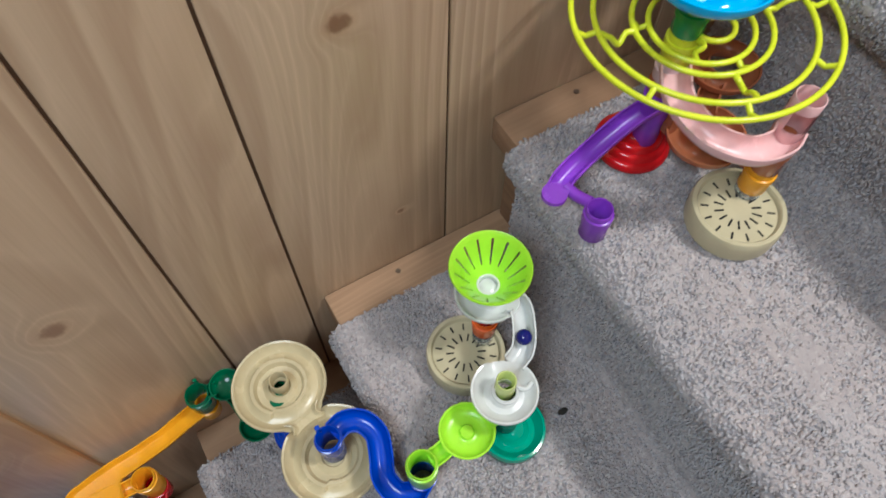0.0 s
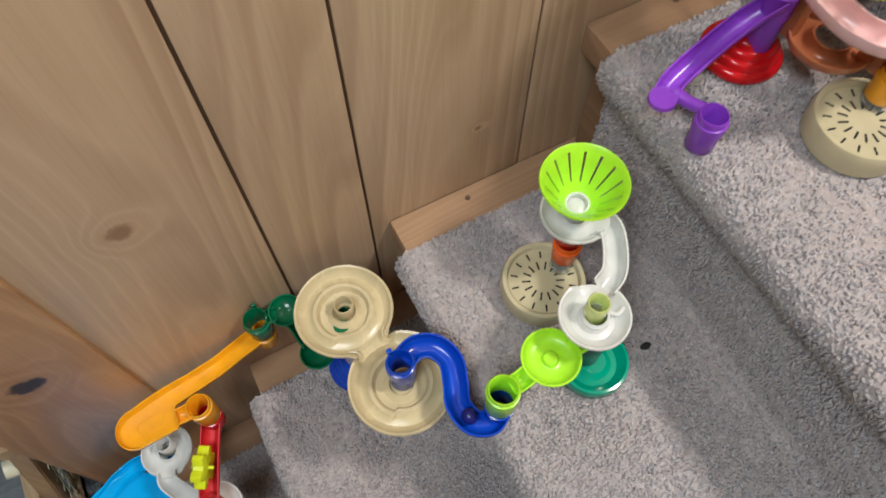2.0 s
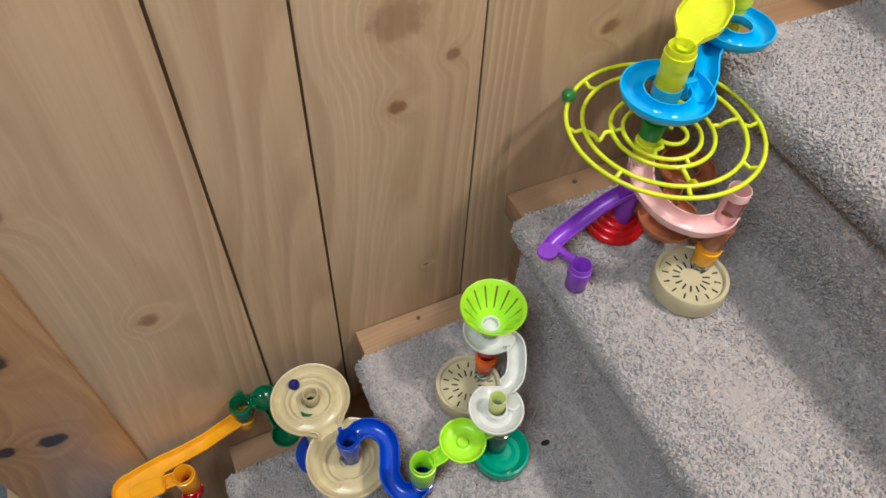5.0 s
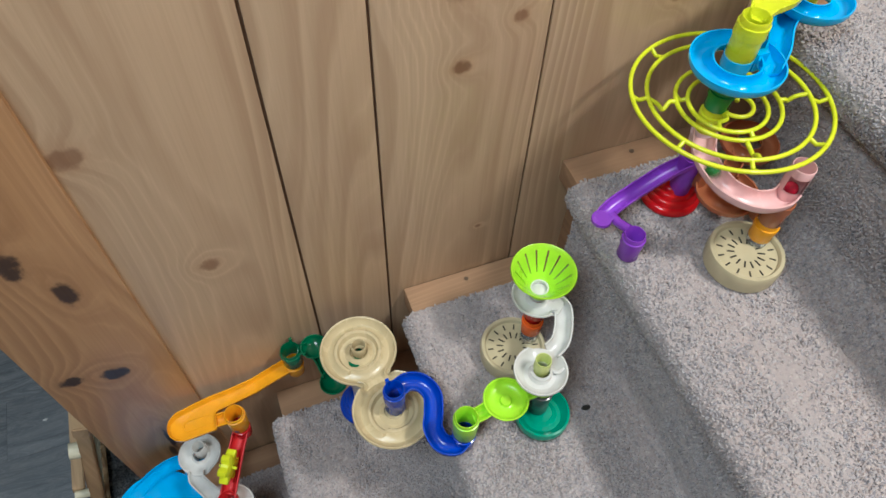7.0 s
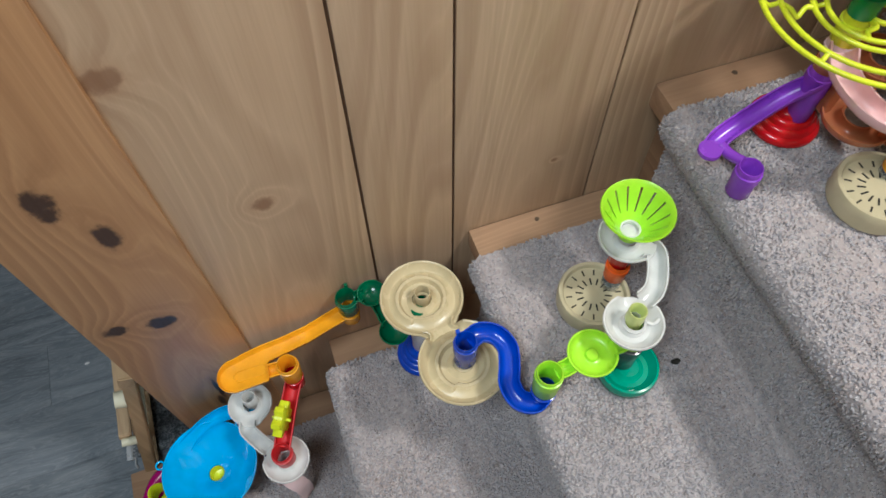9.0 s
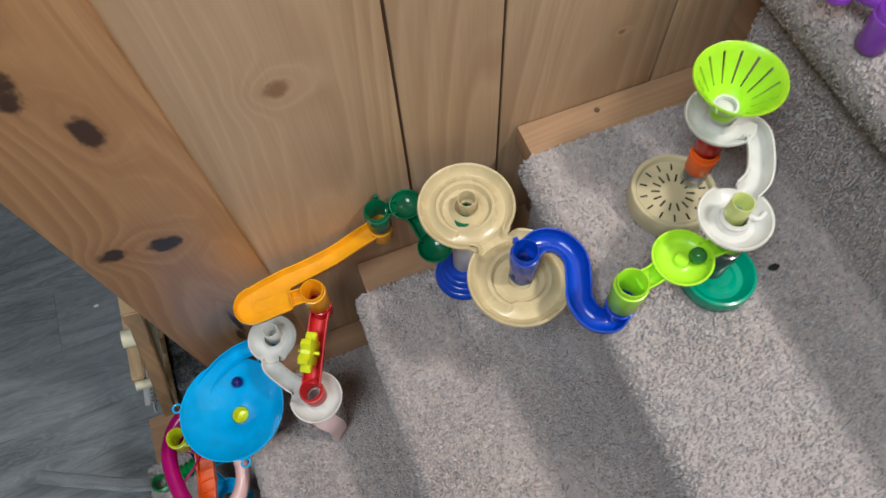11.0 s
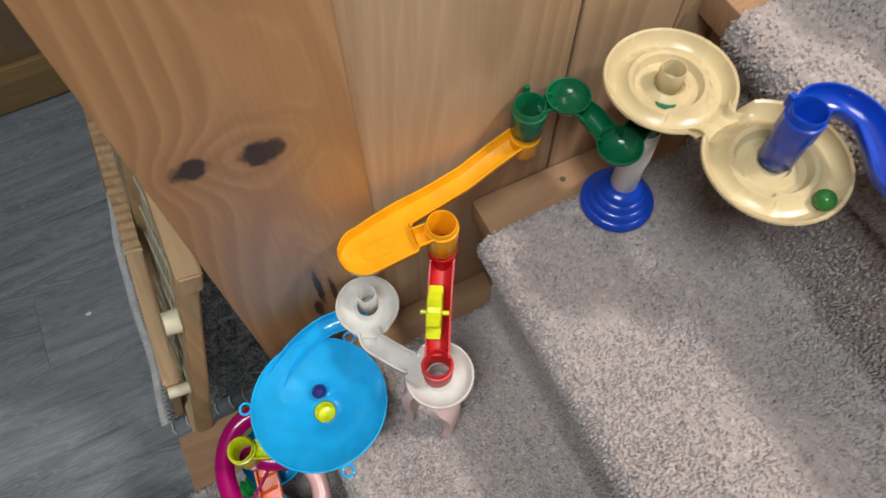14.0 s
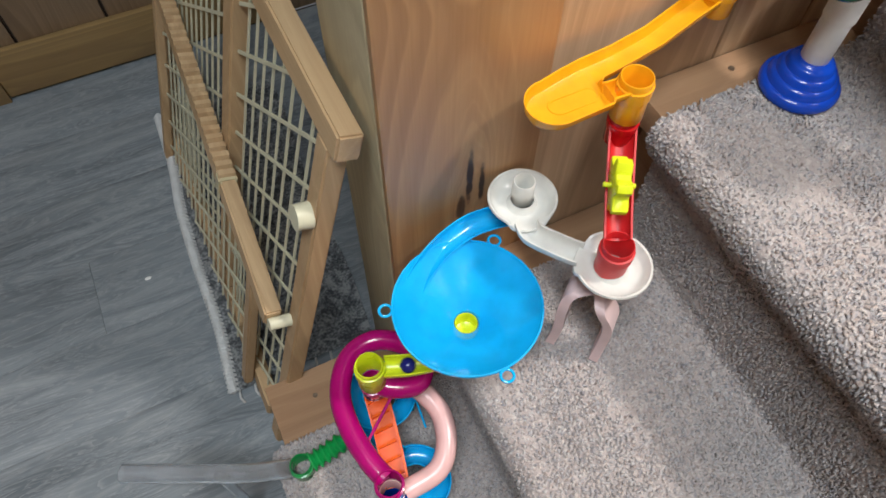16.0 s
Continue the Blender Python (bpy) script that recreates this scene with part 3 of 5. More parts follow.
# ceiling lamps that light the place
for place, r in ((LAMP_STAIRS, 0.15), (LAMP_ROOM, 0.45)):
    lamp = thing("ceiling_lamp", (place[0], place[1], TOP), "round white ceiling lamp", "lamp")
    part("rim", lathe(B(), [(r + 0.005, -0.06), (r + 0.02, -0.055), (r + 0.02, -0.001), (r + 0.005, -0.001)], (place[0], place[1], TOP), 40), WHITE, lamp)
    part("diffuser", lathe(B(), [(0.0, -0.005), (r + 0.004, -0.005), (r + 0.004, -0.012), (0.0, -0.012)], (place[0], place[1], TOP), 40, closed=False), glow_mat("lamp_glow", (1, 0.96, 0.9), 4.0), lamp)

# ---------------------------------------------------------------- toy pieces
CARPET = [RISE * k + 0.0125 for k in range(9)]
RUN = "marble run pieces"


def piece(name, place, label, category="toy track"):
    return thing(name, place, label, category, RUN)


def dish_bm(c, R, opens=(), ridge=True, drop=0.008, meet=None):
    """A round marble dish: lip, running channel, and a spiral ridge round the middle. opens: (angle, half width) where the lip is cut down."""
    if ridge:
        p = [(0.235, -0.006), (0.36, -0.0115), (0.47, -0.0100), (0.53, -0.0040), (0.60, -0.0035), (0.68, -0.0085), (0.79, -0.0100), (0.88, -0.0070), (0.945, -0.0008), (0.985, 0.0), (1.0, -0.0016), (0.90, -0.0075), (0.78, -0.0130), (0.36, -0.0135), (0.235, -0.010)]
        lips, rid = (7, 8, 9, 10, 11), (2, 3, 4, 5)
    else:
        p = [(0.33, -0.0035), (0.44, -0.0105), (0.60, -0.0115), (0.80, -0.008), (0.93, 0.0), (0.985, 0.0005), (1.0, -0.002), (0.84, -0.0105), (0.60, -0.0140), (0.40, -0.0135), (0.33, -0.0085)]
        lips, rid = (4, 5, 6), ()

    def mod(a, i, r, z):
        if i in rid:
            r += 0.07 * R * ((a / (2 * math.pi) + 0.35) % 1.0 - 0.5)
        if i in lips:
            for o, w in opens:
                d = abs((a - o + math.pi) % (2 * math.pi) - math.pi)
                if d < w * 1.6:
                    q = min(1.0, (w * 1.6 - d) / (w * 0.6))
                    q = q * q * (3 - 2 * q)
                    if meet is None:
                        z -= drop * q
                    else:
                        z += (meet - c[2] - z - (0.0022 if i > 9 else 0.0)) * q
                        r += (0.05 * R if i > 8 else 0.0) * q
        return r, z

    return lathe(B(), [(r * R, z) for r, z in p], c, 72, mod=mod)


def bowl_bm(c, R, depth=0.011, knob=0.0):
    """A closed, smooth round bowl with a thin lip; knob raises its middle."""
    up = [(R * math.sin(q), -depth * math.cos(q)) for q in [math.pi / 2 * k / 9 for k in range(10)]]
    up[0] = (0.0, -depth + knob)
    up[1] = (up[1][0], up[1][1] + knob * 0.8)
    dn = [(R + 0.0016, 0.0002), (R + 0.0017, -0.0012)] + [((R + 0.0015) * math.sin(q), -(depth + 0.0016) * math.cos(q)) for q in [math.pi / 2 * (8 - k) / 9 for k in range(9)]]
    return lathe(B(), up + dn, c, 48, closed=False)


def tube(thing_ob, name, x, y, z0, z1, mat, ro=0.0125, collar=True, label=""):
    return part(name, tube_bm(B(), x, y, z0, z1, ro, collar=collar), mat, thing_ob, label)


def gutter(thing_ob, name, pts, mat, ri=0.0098, wall=0.002, closed=False, n=8, label=""):
    path = spline(pts + pts[:1], n)[:-1] if closed else spline(pts, n)
    return part(name, sweep(B(), path, trough_section(ri, 0.0017, wall), closed), mat, thing_ob, label)


def ring_pts(cx, cy, r, z, n=16, a0=0.0):
    return [(cx + r * math.cos(a0 + 2 * math.pi * k / n), cy + r * math.sin(a0 + 2 * math.pi * k / n), z) for k in range(n)]


def connector(x, y, z0, z1, mat, label):
    ob = piece("connector_tube", (x, y, z0), label, "toy tube")
    tube(ob, "tube", x, y, z0, z1, mat)
    return ob


def slotted_base(x, y, z, R, mat=SAND):
    """A round sand-coloured foot with a sunken, slotted top."""
    ob = piece("round_base", (x, y, z), "sand-coloured plastic base disc with slotted top on the carpet", "toy base")
    prof = [(0, 0), (R * 0.93, 0), (R * 0.985, 0.002), (R, 0.016), (R * 0.99, 0.0235), (R * 0.965, 0.0255), (R * 0.88, 0.0255), (R * 0.855, 0.0245), (R * 0.83, 0.0205), (R * 0.3, 0.0205), (R * 0.22, 0.0212), (0, 0.0215)]
    body = part("body", lathe(B(), prof, (x, y, z), 56, closed=False), mat, ob)
    for ring, n, r0, r1 in ((0, 14, 0.30, 0.50), (1, 14, 0.60, 0.77)):
        for k in range(n):
            a = 2 * math.pi * (k + 0.5 * ring) / n
            bm = box(B(), R * r0, R * r1, -0.0009, 0.0009, 0.0200, 0.02085 if not ring else 0.02075)
            bmesh.ops.transform(bm, verts=bm.verts, matrix=Matrix.Translation((x, y, z)) @ Matrix.Rotation(a, 4, "Z"))
            part("slot", bm, SLOT, body)
    return ob


def domed_base(x, y, z, mat, label, R=0.036, h=0.034):
    ob = piece("domed_base", (x, y, z), label, "toy base")
    p = [(0.0, 0.0), (R * 0.97, 0.0), (R, 0.002), (R, 0.005)]
    for q in range(1, 5):
        r1 = R - (R - 0.013) * q / 4.6
        z1 = h * (q / 4.6) ** 0.9
        p += [(r1 + 0.004, z1 - 0.0015), (r1 + 0.002, z1 + 0.0008), (r1, z1 + 0.0012)]
    p += [(0.0135, h), (0.0115, h), (0.0115, h - 0.012), (0.0, h - 0.012)]
    part("dome", lathe(B(), p, (x, y, z), 48, closed=False), mat, ob)
    return ob


def marble_tower():
    cx, cy, z5 = 0.497, 0.343, CARPET[5]
    domed_base(cx + 0.001, cy + 0.010, z5, RED, "glossy red domed base under the tower")
    slotted_base(0.521, 0.240, z5, 0.0415)
    # purple ramp and its cup
    ob = piece("ramp_track", (0.408, 0.295, z5), "purple plastic ramp with an outlet cup on the carpet")
    gutter(ob, "channel", [(0.492, 0.338, 1.042), (0.468, 0.344, 1.024), (0.435, 0.343, 1.006), (0.405, 0.337, 0.997), (0.388, 0.328, 0.994)], PURPLE, 0.0085)
    bm = sweep(B(), spline([(0.4, 0.330, 0.993), (0.403, 0.318, 0.992), (0.408, 0.304, 0.995)]), disc_section(0.0055, 10))
    part("neck", bm, PURPLE, ob)
    bm = lathe(B(), [(0.0, 0.0), (0.0112, 0.0), (0.0115, -0.004), (0.006, -0.0105), (0.0, -0.0115)], (0.3865, 0.3275, 0.996), 24, closed=False)
    part("end_stop", bm, PURPLE, ob)
    tube(ob, "cup", 0.408, 0.293, z5, 1.001, PURPLE, 0.0120)
    tube(ob, "socket", cx, cy, z5 + 0.022, 1.05, PURPLE)
    # brown figure-of-eight
    ob = piece("double_loop_track", (0.543, 0.251, 1.0), "see-through brown figure-of-eight loop track")
    gutter(ob, "front_loop", ring_pts(0.526, 0.303, 0.0245, 1.014), BROWN, 0.0085, closed=True, n=4)
    gutter(ob, "rear_loop", ring_pts(0.585, 0.352, 0.0235, 1.024), BROWN, 0.0085, closed=True, n=4)
    gutter(ob, "bridge", [(0.540, 0.322, 1.016), (0.554, 0.334, 1.018), (0.568, 0.343, 1.022)], BROWN, 0.0085)
    tube(ob, "socket", 0.543, 0.251, 1.018, 1.058, BROWN)
    tube(ob, "collar", cx, cy, 1.05, 1.064, BROWN)
    part("web", box(B(), 0.500, 0.512, 0.322, 0.332, 1.006, 1.05, 0.002), BROWN, ob)
    part("stem", box(B(), 0.536, 0.542, 0.262, 0.284, 1.004, 1.02, 0.002), BROWN, ob)
    connector(0.543, 0.251, 0.990, 1.019, AMBER, "amber connector tube over the sand-coloured base")
    ob = piece("connector_tube", (0.541, 0.250, z5 + 0.02), "clear plastic connector on the sand-coloured base", "toy tube")
    tube(ob, "tube", 0.5415, 0.2505, z5 + 0.0208, 0.9905, CLEAR, 0.0115, False)
    # pink curved chute
    ob = piece("curved_chute", (cx, cy, 1.06), "pale pink curved chute with an open-sided cup")
    gutter(ob, "channel", [(0.487, 0.333, 1.090), (0.472, 0.307, 1.086), (0.474, 0.270, 1.081), (0.495, 0.247, 1.076), (0.522, 0.242, 1.072), (0.541, 0.249, 1.070)], PINK, 0.0105, 0.003)
    bm = tube_bm(B(), 0.544, 0.252, 1.058, 1.103, 0.0124, collar=False)
    gone = []
    bmesh.ops.bisect_plane(bm, geom=bm.verts[:] + bm.edges[:] + bm.faces[:], plane_co=(0, 0, 1.072), plane_no=(0, 0, 1))
    bmesh.ops.bisect_plane(bm, geom=bm.verts[:] + bm.edges[:] + bm.faces[:], plane_co=(0, 0, 1.093), plane_no=(0, 0, 1))
    for f in bm.faces:
        c = f.calc_center_median()
        a = math.degrees(math.atan2(c.y - 0.252, c.x - 0.544)) % 360
        if 1.0725 < c.z < 1.0925 and 178 < a < 282:
            gone.append(f)
    bmesh.ops.delete(bm, geom=gone, context="FACES")
    part("cup", bm, PINK, ob, "pale pink cup with an open side window")
    tube(ob, "socket", cx, cy, 1.064, 1.084, BLUSH)
    # column
    connector(cx, cy, 1.084, 1.114, NEON, "neon yellow connector tube in the tower")
    connector(cx, cy, 1.114, 1.143, GREEN, "see-through green connector tube in the tower")
    # yellow wire spiral
    mx, my = 0.508, 0.340
    ob = piece("wire_spiral", (cx, cy, 1.112), "neon yellow open wire spiral disc round the tower")
    wire = disc_section(0.00235, 10)

    def rail(name, r0, r1, z0, z1):
        n = 72
        pts = [(mx + (r0 + (r1 - r0) * k / n) * math.cos(0.9 + 2 * math.pi * k / n), my + (r0 + (r1 - r0) * k / n) * math.sin(0.9 + 2 * math.pi * k / n), z0 + (z1 - z0) * k / n) for k in range(n + (0 if abs(r1 - r0) < 1e-6 else 1))]
        part(name, sweep(B(), pts, wire, abs(r1 - r0) < 1e-6), NEON, ob)

    rail("outer_rail", 0.100, 0.100, 1.126, 1.126)
    rail("rail", 0.083, 0.083, 1.124, 1.124)
    rail("rail", 0.053, 0.053, 1.119, 1.119)
    rail("inner_rail", 0.040, 0.040, 1.117, 1.117)

    def at(r, deg, z):
        return (mx + r * math.cos(radians(deg)), my + r * math.sin(radians(deg)), z)

    for deg in (22, 70, 112, 160, 205, 250, 300, 340):
        part("rib", sweep(B(), [at(0.0835, deg, 1.1235), at(0.0917, deg, 1.1205), at(0.0995, deg, 1.1255)], wire), NEON, ob)
    for deg in (30, 150, 270):
        part("rib", sweep(B(), [at(0.0405, deg, 1.1165), at(0.0465, deg, 1.1135), at(0.0525, deg, 1.1185)], wire), NEON, ob)
    for deg in (345, 160, 255):
        part("spoke", sweep(B(), spline([at(0.0535, deg, 1.1185), at(0.060, deg, 1.1185), at(0.066, deg + 4, 1.112), at(0.073, deg + 3, 1.119), at(0.0825, deg + 1, 1.1235)], 4), wire), NEON, ob)
    for deg in (10, 225):
        part("arm", sweep(B(), spline([at(0.014, deg, 1.114), at(0.022, deg + 10, 1.116), at(0.03, deg - 4, 1.116), at(0.0395, deg, 1.117)], 4), wire), NEON, ob)
    part("eye", sweep(B(), ring_pts(mx + 0.008, my - 0.004, 0.017, 1.116, 24), wire, True), NEON, ob)
    # sky-blue loops
    ob = piece("double_loop_track", (cx, cy, 1.143), "sky blue figure-of-eight loop track near the top")
    gutter(ob, "front_loop", ring_pts(0.489, 0.335, 0.0335, 1.180), SKY, 0.0098, closed=True, n=4)
    gutter(ob, "rear_loop", ring_pts(0.594, 0.372, 0.026, 1.200), SKY, 0.0098, closed=True, n=4)
    gutter(ob, "bridge", [(0.512, 0.318, 1.181), (0.533, 0.335, 1.184), (0.550, 0.356, 1.190), (0.568, 0.368, 1.197)], SKY, 0.0098)
    tube(ob, "socket", cx, cy, 1.143, 1.186, SKY, 0.0135)
    part("web", box(B(), 0.506, 0.520, 0.330, 0.338, 1.165, 1.186, 0.002), SKY, ob)
    # top inlet
    ob = piece("inlet_track", (cx, cy, 1.186), "neon yellow inlet dish on top of the tower")
    tube(ob, "tube", cx, cy, 1.176, 1.222, NEON, 0.0140)
    start, way = Vector((0.503, 0.347, 1.219)), Vector((0.093, 0.059, 0.016))
    side = way.cross(Vector((0, 0, 1))).normalized()
    bm, rows = B(), []
    for k in range(41):
        q = k / 40
        w = float(np.interp(q, [0, 0.10, 0.24, 0.34, 0.52, 0.62, 0.72, 0.82, 1.0], [0.0100, 0.0125, 0.0215, 0.0240, 0.0235, 0.0205, 0.0150, 0.0118, 0.0110]))
        sec = [(-w, 0.0035), (-w + 0.0017, 0.0035), (-w + 0.0026, -0.002), (-w * 0.45, -0.0062), (w * 0.45, -0.0062), (w - 0.0026, -0.002), (w - 0.0017, 0.0035), (w, 0.0035), (w - 0.0008, -0.003), (w * 0.45, -0.0080), (-w * 0.45, -0.0080), (-w + 0.0008, -0.003)]
        rows.append([bm.verts.new(start + way * q + side * u + Vector((0, 0, v))) for u, v in sec])
    for p, q in zip(rows, rows[1:]):
        for k in range(12):
            bm.faces.new((p[k], p[(k + 1) % 12], q[(k + 1) % 12], q[k]))
    bm.faces.new(rows[0])
    bm.faces.new(rows[-1][::-1])
    part("pan", bm, NEON, ob)
    tube(ob, "leg", 0.622, 0.404, CARPET[6], 1.238, NEON, 0.0125)
    gutter(ob, "channel", [(0.594, 0.4055, 1.235), (0.612, 0.405, 1.238)], NEON, 0.0095)


def strainer_station():
    z4 = CARPET[4]
    slotted_base(0.292, 0.304, z4, 0.0425)
    ob = piece("connector_tube", (0.318, 0.311, z4 + 0.02), "clear plastic connector on the sand-coloured base", "toy tube")
    tube(ob, "tube", 0.3165, 0.3105, z4 + 0.0208, 0.8125, CLEAR, 0.0115, False)
    connector(0.318, 0.312, 0.811, 0.842, ORANGE, "orange connector tube below the strainer")
    connector(0.319, 0.314, 0.840, 0.874, RED, "dark red connector tube below the strainer")
    # milky white track with two dishes
    ob = piece("dish_track", (0.32, 0.316, 0.872), "milky white track joining two round dishes")
    part("upper_dish", dish_bm((0.320, 0.317, 0.889), 0.0325, ((-0.7, 0.5),), False), MILK, ob)
    part("lower_dish", dish_bm((0.284, 0.229, 0.879), 0.0315, ((0.95, 0.45),), False), MILK, ob)
    gutter(ob, "channel", [(0.329, 0.302, 0.885), (0.3385, 0.298, 0.884), (0.3395, 0.287, 0.883), (0.330, 0.267, 0.881), (0.319, 0.253, 0.879), (0.306, 0.247, 0.877)], MILK, 0.0095, 0.0035)
    tube(ob, "hub", 0.286, 0.232, 0.866, 0.897, PALE, 0.0098, False, "pale yellow hub tube")
    part("hub_floor", lathe(B(), [(0.0098, -0.001), (0.0125, -0.0035), (0.0125, -0.006), (0.0098, -0.006)], (0.285, 0.229, 0.879), 28), MILK, ob)
    part("spiral_fin", sweep(B(), spline([(0.296, 0.228, 0.874), (0.303, 0.222, 0.873), (0.311, 0.224, 0.875)], 5), disc_section(0.0022, 8)), MILK, ob)
    # lime strainer bowl
    ob = piece("strainer_bowl", (0.322, 0.320, 0.890), "lime green slotted strainer bowl on the white dish", "toy bowl")
    bm, seg = B(), 168
    prof = [(0.0105, -0.002), (0.0112, 0.008), (0.0140, 0.0105), (0.0178, 0.0150), (0.0232, 0.0230), (0.0290, 0.0325), (0.0330, 0.0390), (0.0370, 0.0445), (0.0380, 0.0450)]
    lathe(bm, prof, (0.322, 0.320, 0.890), seg, closed=False)
    gone = []
    for f in bm.faces:
        c = f.calc_center_median() - Vector((0.322, 0.320, 0.890))
        k = int(((math.atan2(c.y, c.x) % (2 * math.pi)) / (2 * math.pi)) * seg)
        if 0.0160 < c.xy.length < 0.0330 and k % 12 < 2:
            gone.append(f)
    bmesh.ops.delete(bm, geom=gone, context="FACES")
    bmesh.ops.solidify(bm, geom=bm.faces[:], thickness=0.0016)
    part("bowl", bm, LIME, ob)
    part("throat", lathe(B(), [(0.0092, 0.004), (0.0118, 0.004), (0.0118, -0.012), (0.0092, -0.012)], (0.322, 0.320, 0.894), 28), MILK, ob, "milky white throat ring")
    part("throat_floor", lathe(B(), [(0.0, 0.0005), (0.006, 0.0), (0.0095, -0.002), (0.0095, -0.004), (0.0, -0.004)], (0.322, 0.320, 0.894), 28, closed=False), MILK, ob, "milky white plug")
    # teal base and smoky tube
    ob = piece("round_base", (0.292, 0.213, z4), "glossy teal base dish on the carpet", "toy base")
    R = 0.0345
    part("dish", lathe(B(), [(0, 0), (R * 0.94, 0), (R * 0.99, 0.002), (R, 0.012), (R * 0.97, 0.0175), (R * 0.90, 0.0180), (R * 0.84, 0.0155), (R * 0.68, 0.0085), (R * 0.52, 0.0080), (R * 0.40, 0.0110), (R * 0.36, 0.0125), (0, 0.0125)], (0.292, 0.213, z4), 48, closed=False), TEAL, ob)
    connector(0.289, 0.222, z4 + 0.0127, 0.840, SMOKE, "smoky see-through connector tube on the teal base")
    # lime dish and cup
    ob = piece("dish_track", (0.289, 0.222, 0.835), "lime green dish track ending in a cup")
    part("dish", lathe(B(), [(0, -0.0038), (0.006, -0.0042), (0.0075, -0.0075), (0.010, -0.0085), (0.0185, -0.0078), (0.0225, -0.0050), (0.0248, 0.0), (0.0268, 0.0), (0.0266, -0.0015), (0.0235, -0.0085), (0.019, -0.0105), (0, -0.0105)], (0.241, 0.222, 0.847), 48, closed=False), LIME, ob)
    gutter(ob, "inlet", [(0.288, 0.222, 0.847), (0.276, 0.221, 0.846), (0.262, 0.221, 0.845)], LIME, 0.0075)
    gutter(ob, "outlet", [(0.219, 0.219, 0.844), (0.209, 0.217, 0.843), (0.198, 0.2165, 0.842)], LIME, 0.0075)
    tube(ob, "cup", 0.189, 0.2155, 0.806, 0.852, LIME, 0.0140)
    tube(ob, "socket", 0.289, 0.222, 0.838, 0.866, LIME, 0.0125, False)


def double_dish_station():
    z3 = CARPET[3]
    # blue wavy track
    ob = piece("wavy_track", (0.126, 0.289, 0.775), "royal blue wavy S-shaped marble track")
    gutter(ob, "channel", [(0.133, 0.293, 0.809), (0.147, 0.297, 0.808), (0.162, 0.290, 0.806), (0.169, 0.272, 0.804), (0.163, 0.251, 0.802), (0.156, 0.233, 0.800), (0.160, 0.214, 0.798), (0.174, 0.206, 0.797), (0.186, 0.212, 0.797)], BLUE, 0.0102, 0.0035)
    tube(ob, "drop_tube", 0.126, 0.289, 0.766, 0.820, BLUE, 0.0128)
    tube(ob, "socket", 0.189, 0.2155, 0.770, 0.806, BLUE, 0.0130)
    part("catch", box(B(), 0.119, 0.124, 0.299, 0.304, 0.812, 0.823, 0.001), BLUE, ob)
    # cream twin spiral
    ob = piece("twin_spiral_track", (0.105, 0.384, 0.745), "cream twin spiral dish track in a figure of eight")
    a12 = math.atan2(0.286 - 0.384, 0.123 - 0.105)
    part("lower_dish", dish_bm((0.105, 0.384, 0.762), 0.0515, ((a12, 0.33),), True, meet=0.7545), CREAM, ob)
    part("upper_dish", dish_bm((0.123, 0.286, 0.771), 0.0525, ((a12 + math.pi, 0.33),), True, meet=0.7549), CREAM, ob)
    for x, y, z in ((0.105, 0.384, 0.762), (0.123, 0.286, 0.771)):
        part("floor_ring", lathe(B(), [(0.0085, -0.011), (0.013, -0.007), (0.013, -0.010), (0.0085, -0.0135)], (x, y, z), 32), CREAM, ob)
    ax = Vector((0.018, -0.098, 0)).normalized()
    sd, mid0 = Vector((-ax.y, ax.x, 0)), Vector((0.1137, 0.3362, 0.7540))
    bm, rows = B(), []
    for k in range(13):
        q = -0.008 + 0.016 * k / 12
        w = 0.0158 + 0.0065 * (q / 0.008) ** 2
        sec = [(-w, 0.0062), (-w + 0.0016, 0.0066), (-w + 0.0045, 0.0015), (-w * 0.5, -0.0005), (w * 0.5, -0.0005), (w - 0.0045, 0.0015), (w - 0.0016, 0.0066), (w, 0.0062), (w - 0.002, 0.0), (w * 0.5, -0.0025), (-w * 0.5, -0.0025), (-w + 0.002, 0.0)]
        rows.append([bm.verts.new(mid0 + ax * q + sd * u + Vector((0, 0, v))) for u, v in sec])
    for p, q in zip(rows, rows[1:]):
        for k in range(12):
            bm.faces.new((p[k], p[(k + 1) % 12], q[(k + 1) % 12], q[k]))
    bm.faces.new(rows[0])
    bm.faces.new(rows[-1][::-1])
    part("saddle", bm, CREAM, ob)
    part("drain", lathe(B(), [(0.0, 0.0), (0.0080, 0.0), (0.0083, -0.002), (0.0, -0.002)], (0.096, 0.3730, 0.7516), 20, closed=False), FOREST, ob, "dark green drain opening")
    tube(ob, "hub", 0.1065, 0.386, 0.748, 0.770, CREAM, 0.0105, False)
    part("hub_foot", lathe(B(), [(0.0, -0.012), (0.012, -0.009), (0.0165, -0.0095), (0.0165, -0.0125), (0.0, -0.014)], (0.126, 0.289, 0.771), 28, closed=False), CREAM, ob)
    tube(ob, "stem", 0.123, 0.286, 0.735, 0.757, CREAM, 0.0125)
    connector(0.123, 0.286, 0.727, 0.7365, ORANGE, "orange connector tube plugged under the cream dish")
    # blue foot with white post
    domed_base(0.100, 0.384, z3, BLUE, "royal blue ribbed domed base on the carpet", 0.036, 0.036)
    connector(0.100, 0.384, z3 + 0.024, 0.704, WHITE, "white connector tube standing in the blue base")
    # dark green link
    ob = piece("dish_track", (0.100, 0.384, 0.70), "dark green curved track ending in a cup")
    part("dish", bowl_bm((0.063, 0.372, 0.717), 0.0175, 0.013), FOREST, ob)
